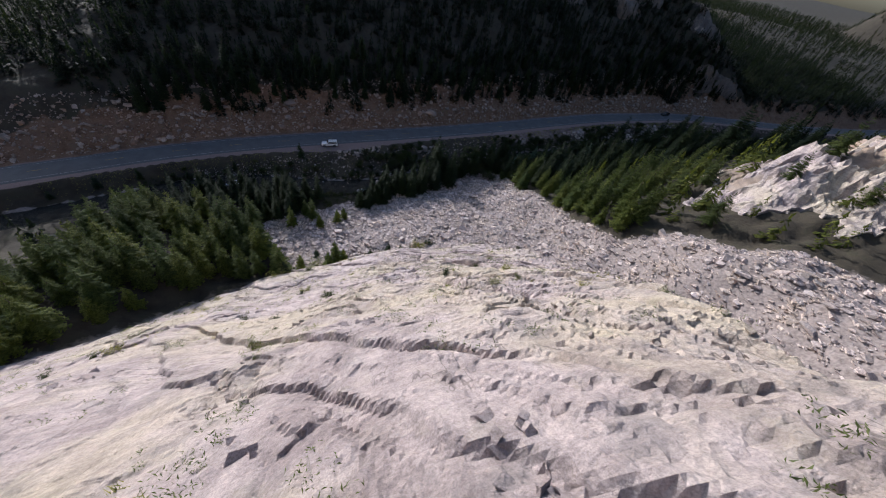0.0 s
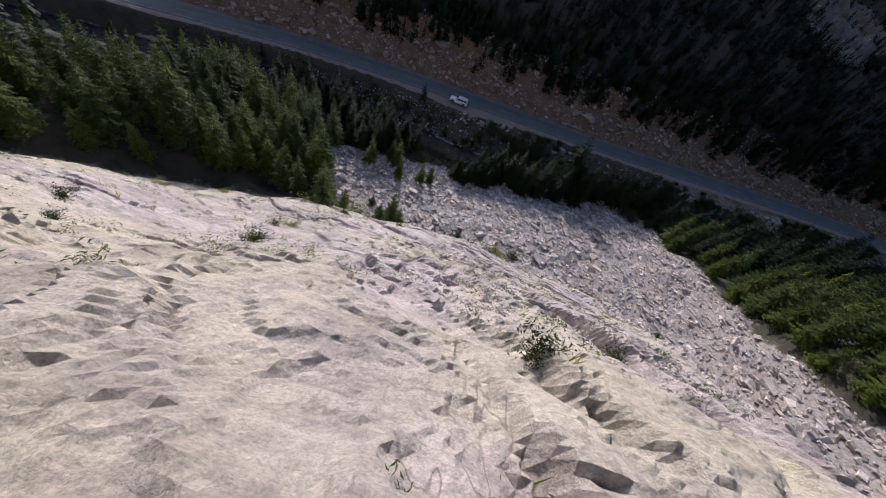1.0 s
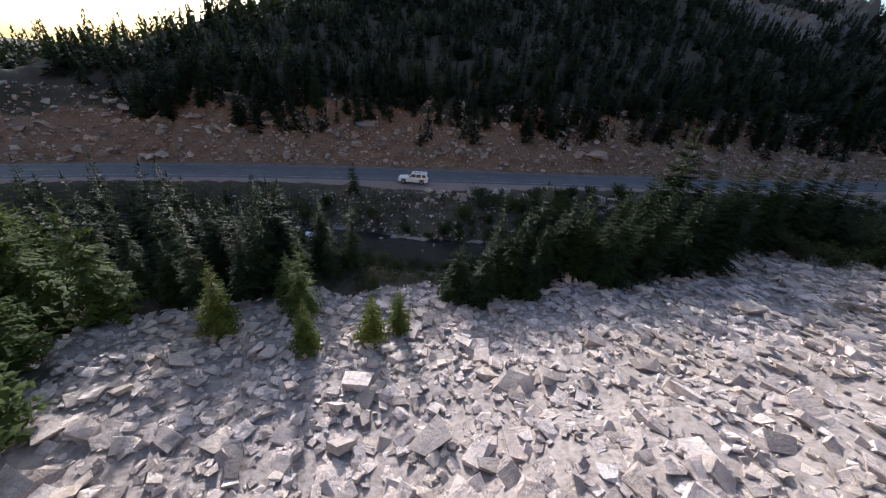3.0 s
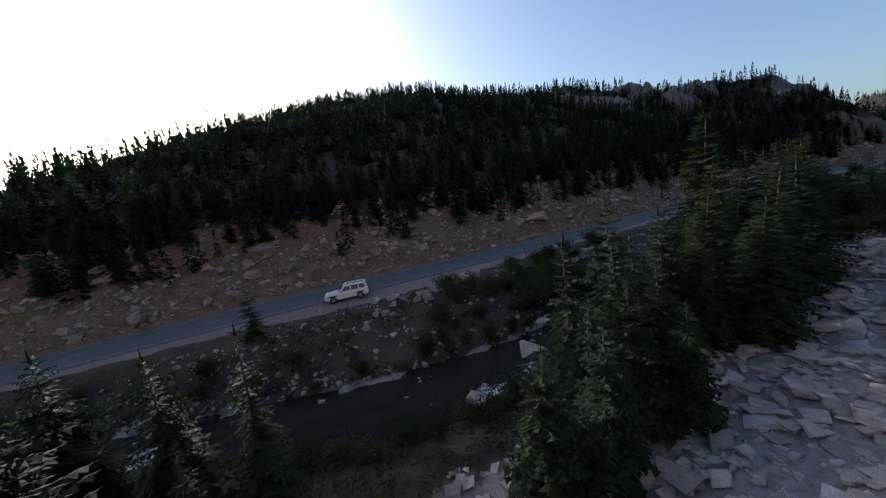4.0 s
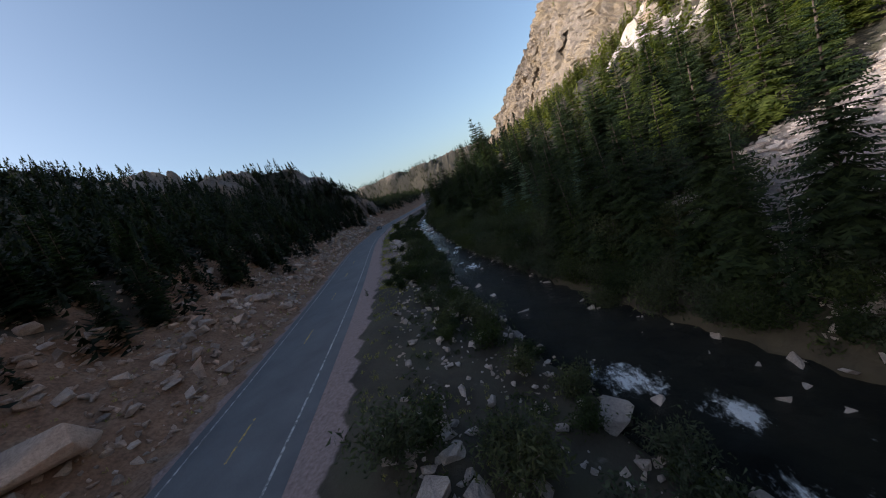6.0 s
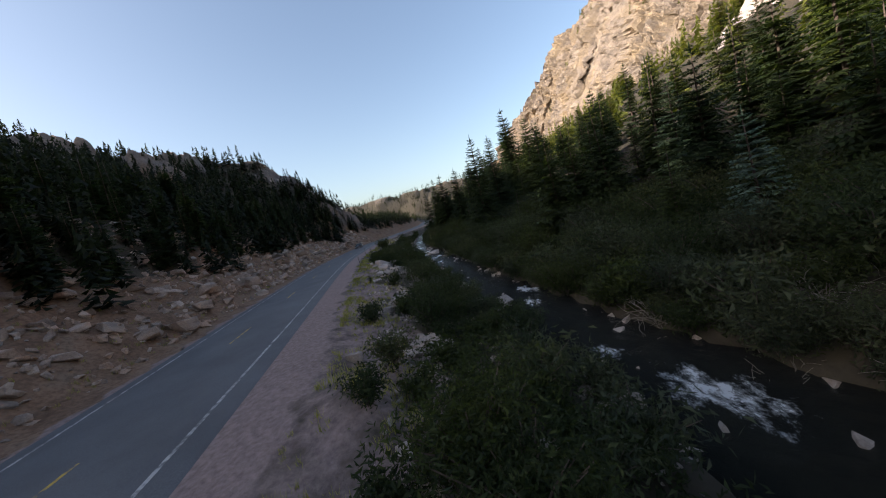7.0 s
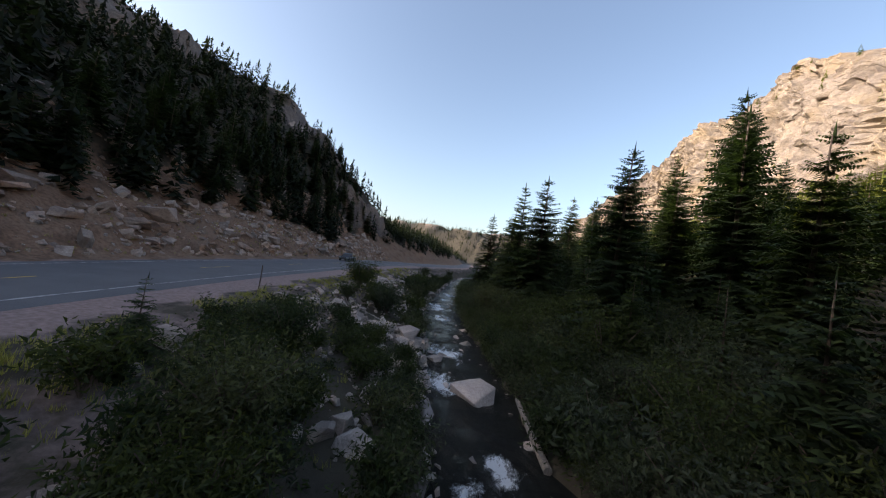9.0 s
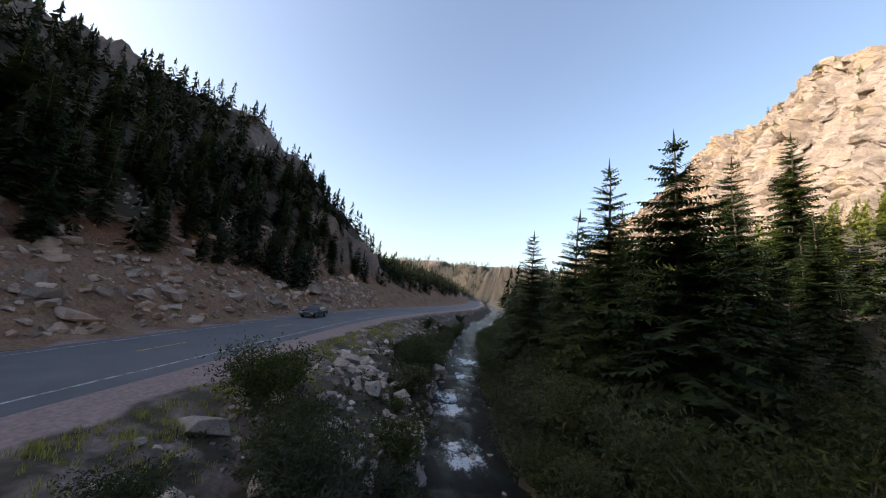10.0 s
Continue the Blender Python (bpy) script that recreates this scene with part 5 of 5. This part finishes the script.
def boulder(x, y, size, flat=1.0, red=False, place_word="beside the river", lift=0.12, turn=None):
    k = int(abs(x * 7 + y * 3)) % 7
    ob = copy_thing(HERO[2 * k + (1 if red else 0)], Matrix())
    z = max(float(heights(np.array([x]), np.array([y]))[0]), float(river_z(x)) - 0.25 if abs(y - float(river_y(x))) < float(half(x)) else -99)
    ob.matrix_basis = Matrix.Translation((x, y, z + lift * size)) @ pose(0, 0, 0, rng.normal() * 9, rng.normal() * 9, rng.random() * 360 if turn is None else turn) @ Matrix.Diagonal((size, size, size * flat, 1))
    return tagged(ob, ("large reddish brown angular boulder " if red else "large pale grey angular boulder ") + place_word, group="boulders " + place_word)


LOWER_STONES = ((15.9, -14.4, 2.9), (15.4, -21.2, 1.4), (10.3, -18.2, 1.6), (19.4, -13.8, 1.7), (19.6, -17.2, 3.4), (30.8, 1.6, 2.6), (36.6, -3.6, 1.7), (29.1, 0.2, 1.4), (33, 2.6, 1.4), (33.4, -13.4, 1.0), (34.8, -12.8, 1.1), (44.6, 1.2, 1.3), (18.7, -10.8, 1.6),
                (64.5, 5.6, 1.6), (63.7, 4.6, 1.1), (75.2, 7.9, 1.5), (63.4, 6.8, 0.8), (62.6, 7.2, 0.7), (68.5, 10.9, 1.5), (74.4, 14.2, 1.0), (77.9, 7.6, 2.3), (76.8, 7.4, 1.2), (77.4, 14.3, 1.2), (77.3, 15.2, 0.7), (84.7, 17.6, 1.2), (89, 18.6, 1.3), (90.6, 17.9, 1.3))
UPPER_STONES = ((97.1, 20, 3.0), (93.6, 19.3, 1.7), (94.8, 18.3, 1.5), (94.4, 19.9, 1.3), (95.4, 17.4, 1.6), (99.1, 16.8, 0.9), (96.9, 16.2, 1.6), (97.7, 18.3, 1.0), (96.7, 18.7, 0.9), (109.9, 21.1, 1.3), (109.9, 19.7, 1.0), (109.7, 18.6, 1.3), (109.7, 25.1, 1.1))
TOP_STONES = ((117.2, 15.9, 2.6), (122.7, 23, 2.1), (122.3, 21, 2.2), (121.3, 18.8, 1.6), (122, 24.6, 1.4), (121, 25, 1.0), (119.1, 24, 0.9), (121.3, 23.9, 1.1), (130.2, 29, 1.3), (131.2, 5.6, 1.8), (128.3, 28.9, 1.7), (140.3, 30, 1.8), (133.9, 24.4, 1.5), (148, 25.2, 1.8), (139.5, 25.8, 1.2), (138.5, 29.8, 1.4), (140.5, 28.7, 1.5), (137.6, 27, 1.3))
for x, y, s in LOWER_STONES + UPPER_STONES + TOP_STONES:
    boulder(x, y, s, 0.9)
for cx, cy, rad, count in ((94.8, 18.8, 1.8, 22), (121.4, 23.4, 3.0, 70), (131, 26.5, 2.2, 16), (140.5, 29, 2.4, 30), (35, 4, 1.6, 12), (69, 12, 1.6, 14), (147, 32.5, 2, 14), (113, 21, 2, 10), (32, 1, 2, 10)):
    for k in range(count):
        x, y = cx + rng.normal() * rad * 0.6, cy + rng.normal() * rad * 0.75
        if y < float(road_y(x)) - 7:
            boulder(x, y, rng.uniform(0.4, 1.25), 0.9)
for k in range(46):   # the fill below the parked car's pull-out
    x = rng.uniform(4, 17)
    y = float(road_y(x)) - 8.2 - rng.random() * 3.6 + 0.06 * x
    boulder(x, y, rng.uniform(0.55, 1.35), 1.0, place_word="piled below the road shoulder")
for x, y, s in ((-9.5, 14.5, 4.2), (-5.7, 11.5, 1.4), (9.7, 14.5, 1.5), (12.4, 13.8, 1.3), (35.4, 20.6, 4.4), (33, 21, 1.9), (76.4, 37, 2.0), (84.9, 34.5, 2.6), (73.6, 30.5, 1.9), (77.2, 30, 2.4), (93.5, 35.8, 3.0), (91.4, 33.2, 1.7), (99.4, 36, 1.4), (124, 45, 3.5), (140.9, 47, 2.2), (165.8, 50.5, 3.4), (146, 46, 1.5), (117, 43, 1.6), (110, 44, 1.8)):
    boulder(x, y, s, 0.75, True, "on the cut bank")
for k in range(150):
    x = rng.uniform(-55, 185)
    boulder(x, float(road_y(x)) + 6 + rng.random() ** 1.2 * 9, rng.uniform(0.8, 2.3), 0.75, True, "on the cut bank")
for k in HERO:
    bpy.data.objects.remove(k)

# ---- fallen wood ----
def log(name, label, a, b, r0, r1, mat=DEADWOOD):
    a, b = np.array(a), np.array(b)
    p = [a + (b - a) * s + np.array([0, 0, -0.05 * np.sin(s * 3.1)]) for s in np.linspace(0, 1, 7)]
    v, f = tube(p, np.linspace(r0, r1, 7), 8)
    return tagged(mesh_object(name, v, f + [list(range(8))[::-1]], mat, False), label, "log")


zl = float(river_z(113))
log("fallen_log", "bleached grey log lying across the stream", (112.4, 13.1, zl + 0.2), (116.6, 14.0, zl + 0.7), 0.15, 0.10)
log("fallen_log", "weathered log lodged on the far bank", (122, 13.2, zl + 0.4), (127, 11.8, zl + 1.1), 0.13, 0.08)


def marker_post(x, y, h):
    p = spot(x, y, 0.1)
    v, f = tube([(0, 0, 0), (0.01, 0, h * 0.5), (0.0, 0.02, h)], (0.035, 0.033, 0.03), 6)
    ob = mesh_object("marker_post", v, f, BARK)
    ob.location = p
    return tagged(ob, "thin dark wooden marker post on the verge", "post")


marker_post(117.9, 29.0, 1.5)
marker_post(101.0, 24.6, 1.3)

# ---- vehicles ----
def gloss(name, colour, rough, metal=0.0):
    m, t, b = material(name, rough, metal)
    v = place(t)
    t.links.new(mix(t, 0.35, colour, ramp(t, noisy(t, v, 3.0, 5), [(0.35, tuple(q * 0.75 for q in colour)), (0.65, colour)])), b.inputs["Base Color"])
    b.inputs["Specular IOR Level"].default_value = 0.5
    return m


WHITE_PAINT, DARK_PAINT = gloss("white_car_paint", (0.75, 0.76, 0.77), 0.3), gloss("dark_car_paint", (0.03, 0.035, 0.045), 0.25)
SILVER_PAINT = gloss("silver_car_paint", (0.45, 0.46, 0.47), 0.3)
GLASS, RUBBER, STEEL = gloss("tinted_glass", (0.012, 0.014, 0.016), 0.06), gloss("rubber", (0.02, 0.02, 0.02), 0.85), gloss("wheel_steel", (0.35, 0.35, 0.36), 0.35, 0.8)
LAMP_GLASS, TRIM = gloss("lamp_glass", (0.55, 0.55, 0.52), 0.15), gloss("dark_trim", (0.05, 0.05, 0.05), 0.6)


def extruded(profile, width, bevel, taper=()):
    """A side profile (x, z) drawn across the car; taper: (height, share of the width) pairs."""
    bm = bmesh.new()
    face = bm.faces.new([bm.verts.new((x, -width / 2, z)) for x, z in profile])
    ext = bmesh.ops.extrude_face_region(bm, geom=[face])
    for q in ext["geom"]:
        if isinstance(q, bmesh.types.BMVert):
            q.co.y = width / 2
    bmesh.ops.recalc_face_normals(bm, faces=bm.faces)
    if taper:
        hs, ws = zip(*taper)
        for q in bm.verts:
            q.co.y *= float(np.interp(q.co.z, hs, ws))
    if bevel:
        bmesh.ops.bevel(bm, geom=list(bm.edges), offset=bevel, segments=3, profile=0.5, affect="EDGES")
    return bm


def wheel(car, x, y, rad):
    w = new("wheel")
    w.parent = car
    w.location = (x, y, rad)
    side = 1 if y > 0 else -1
    bm = bmesh.new()
    bmesh.ops.create_cone(bm, cap_ends=True, segments=28, radius1=rad, radius2=rad, depth=0.23)
    bmesh.ops.rotate(bm, verts=bm.verts, matrix=Matrix.Rotation(math.pi / 2, 3, "X"))
    bmesh.ops.bevel(bm, geom=[e for e in bm.edges if abs(e.verts[0].co.y - e.verts[1].co.y) < 1e-4], offset=0.04, segments=2, affect="EDGES")
    part("tyre", bm, RUBBER, w, smooth=False)
    bm = bmesh.new()
    bmesh.ops.create_cone(bm, cap_ends=True, segments=20, radius1=rad * 0.62, radius2=rad * 0.5, depth=0.05)
    bmesh.ops.rotate(bm, verts=bm.verts, matrix=Matrix.Rotation(-side * math.pi / 2, 3, "X"))
    bmesh.ops.translate(bm, verts=bm.verts, vec=(0, side * 0.115, 0))
    part("rim", bm, STEEL, w, "steel wheel rim")
    return w


def box(size, at, bevel=0.02):
    bm = bmesh.new()
    bmesh.ops.create_cube(bm, size=1)
    bmesh.ops.scale(bm, vec=size, verts=bm.verts)
    if bevel:
        bmesh.ops.bevel(bm, geom=list(bm.edges), offset=bevel, segments=2, affect="EDGES")
    bmesh.ops.translate(bm, verts=bm.verts, vec=at)
    return bm


def pane(points, thick, y):
    bm = bmesh.new()
    f = bm.faces.new([bm.verts.new((x, y, z)) for x, z in points])
    e = bmesh.ops.extrude_face_region(bm, geom=[f])
    for q in e["geom"]:
        if isinstance(q, bmesh.types.BMVert):
            q.co.y += thick
    bmesh.ops.recalc_face_normals(bm, faces=bm.faces)
    return bm


def suv(paint, label, length=4.5, high=1.72, rack=True):
    """Front at -x, standing on z = 0."""
    car = tagged(new("car"), label, "car")
    h, k = length / 2, high / 1.72
    lower = [(-h, 0.42), (-h + 0.05, 0.82 * k), (-h + 0.22, 0.95 * k), (-0.75, 1.04 * k), (h - 0.05, 1.06 * k), (h, 0.75 * k), (h, 0.42), (h - 0.5, 0.32), (-h + 0.5, 0.32)]
    part("body", extruded(lower, 1.72, 0.06, ((0.3, 0.93), (0.7, 1.0), (1.05 * k, 0.94))), paint, car)
    top = [(-0.78, 1.02 * k), (-0.22, 1.60 * k), (0.1, high), (h - 0.35, high), (h - 0.16, 1.6 * k), (h - 0.05, 1.02 * k)]
    part("cabin", extruded(top, 1.62, 0.05, ((1.0 * k, 1.0), (1.62 * k, 0.84))), paint, car)
    for sd in (-1, 1):
        for pts in ([(-0.5, 1.1 * k), (-0.1, 1.53 * k), (0.42, 1.55 * k), (0.42, 1.1 * k)], [(0.5, 1.1 * k), (0.5, 1.55 * k), (1.18, 1.55 * k), (1.25, 1.1 * k)], [(1.36, 1.12 * k), (1.3, 1.53 * k), (h - 0.38, 1.53 * k), (h - 0.28, 1.12 * k)]):
            bm = pane(pts, 0.02, 0)
            for q in bm.verts:
                q.co.y = sd * (0.815 * float(np.interp(q.co.z, (1.0 * k, 1.62 * k), (1.0, 0.84))) + 0.004 + (0.012 if q.co.y > 0.01 else 0))
            bmesh.ops.recalc_face_normals(bm, faces=bm.faces)
            part("window", bm, GLASS, car, "dark tinted side window")
        part("headlight", box((0.06, 0.34, 0.16), (-h + 0.02, sd * 0.62, 0.74 * k)), LAMP_GLASS, car, "clear headlight")
        part("tail_light", box((0.05, 0.16, 0.3), (h - 0.01, sd * 0.72, 0.85 * k)), gloss("red_lamp", (0.25, 0.02, 0.02), 0.2), car, "red tail light")
        part("mirror", box((0.1, 0.2, 0.14), (-0.5, sd * 0.95, 1.1 * k)), TRIM, car)
        for x in (-h + 0.85, h - 0.9):
            wheel(car, x, sd * 0.78, 0.36)
            part("wheel_arch", box((0.86, 0.06, 0.14), (x, sd * 0.855, 0.74), 0.03), TRIM, car)
    for name, x0, z0, x1, z1 in (("windscreen", -0.72, 1.1 * k, -0.26, 1.56 * k), ("rear_window", h - 0.055, 1.12 * k, h - 0.15, 1.56 * k)):
        bm = bmesh.new()
        s = -0.012 if x0 < 0 else 0.012
        w0, w1 = 0.70, 0.62
        vs = [bm.verts.new(p) for p in ((x0 + s, -w0, z0), (x0 + s, w0, z0), (x1 + s, w1, z1), (x1 + s, -w1, z1))]
        f = bm.faces.new(vs)
        e = bmesh.ops.extrude_face_region(bm, geom=[f])
        for q in e["geom"]:
            if isinstance(q, bmesh.types.BMVert):
                q.co.x += s
        bmesh.ops.recalc_face_normals(bm, faces=bm.faces)
        part(name, bm, GLASS, car, "dark sloping " + ("windscreen" if x0 < 0 else "rear window"))
    part("front_bumper", box((0.2, 1.66, 0.22), (-h - 0.03, 0, 0.5), 0.05), TRIM, car)
    part("rear_bumper", box((0.2, 1.66, 0.22), (h + 0.03, 0, 0.5), 0.05), TRIM, car)
    part("grille", box((0.05, 0.8, 0.14), (-h + 0.01, 0, 0.74 * k), 0.02), TRIM, car)
    if rack:
        for sd in (-0.5, 0.5):
            part("roof_rail", box((1.7, 0.04, 0.05), (0.95, sd, high + 0.06), 0.015), TRIM, car)
        for x in (0.3, 0.95, 1.6):
            part("cross_bar", box((0.05, 1.06, 0.04), (x, 0, high + 0.1), 0.015), TRIM, car)
    return car


def set_on_road(car, x, y, turn):
    car.matrix_basis = Matrix.Translation((x, y, float(road_z(x)) - 0.045 + (0.07 if abs(y - float(road_y(x))) < 3.7 else 0))) @ pose(0, 0, 0, 0, -1.1, turn)


set_on_road(suv(WHITE_PAINT, "white boxy car with roof rails parked on the gravel shoulder"), 2.2, 0.2, 4)
set_on_road(suv(DARK_PAINT, "dark low car standing on the asphalt road", 4.5, 1.42, False), 155.2, float(road_y(155.2)) + 1.8, 10)
set_on_road(suv(SILVER_PAINT, "silver car parked on the gravel pull-out", 4.5, 1.45, False), -78, float(road_y(-78)) - 5.6, 30)
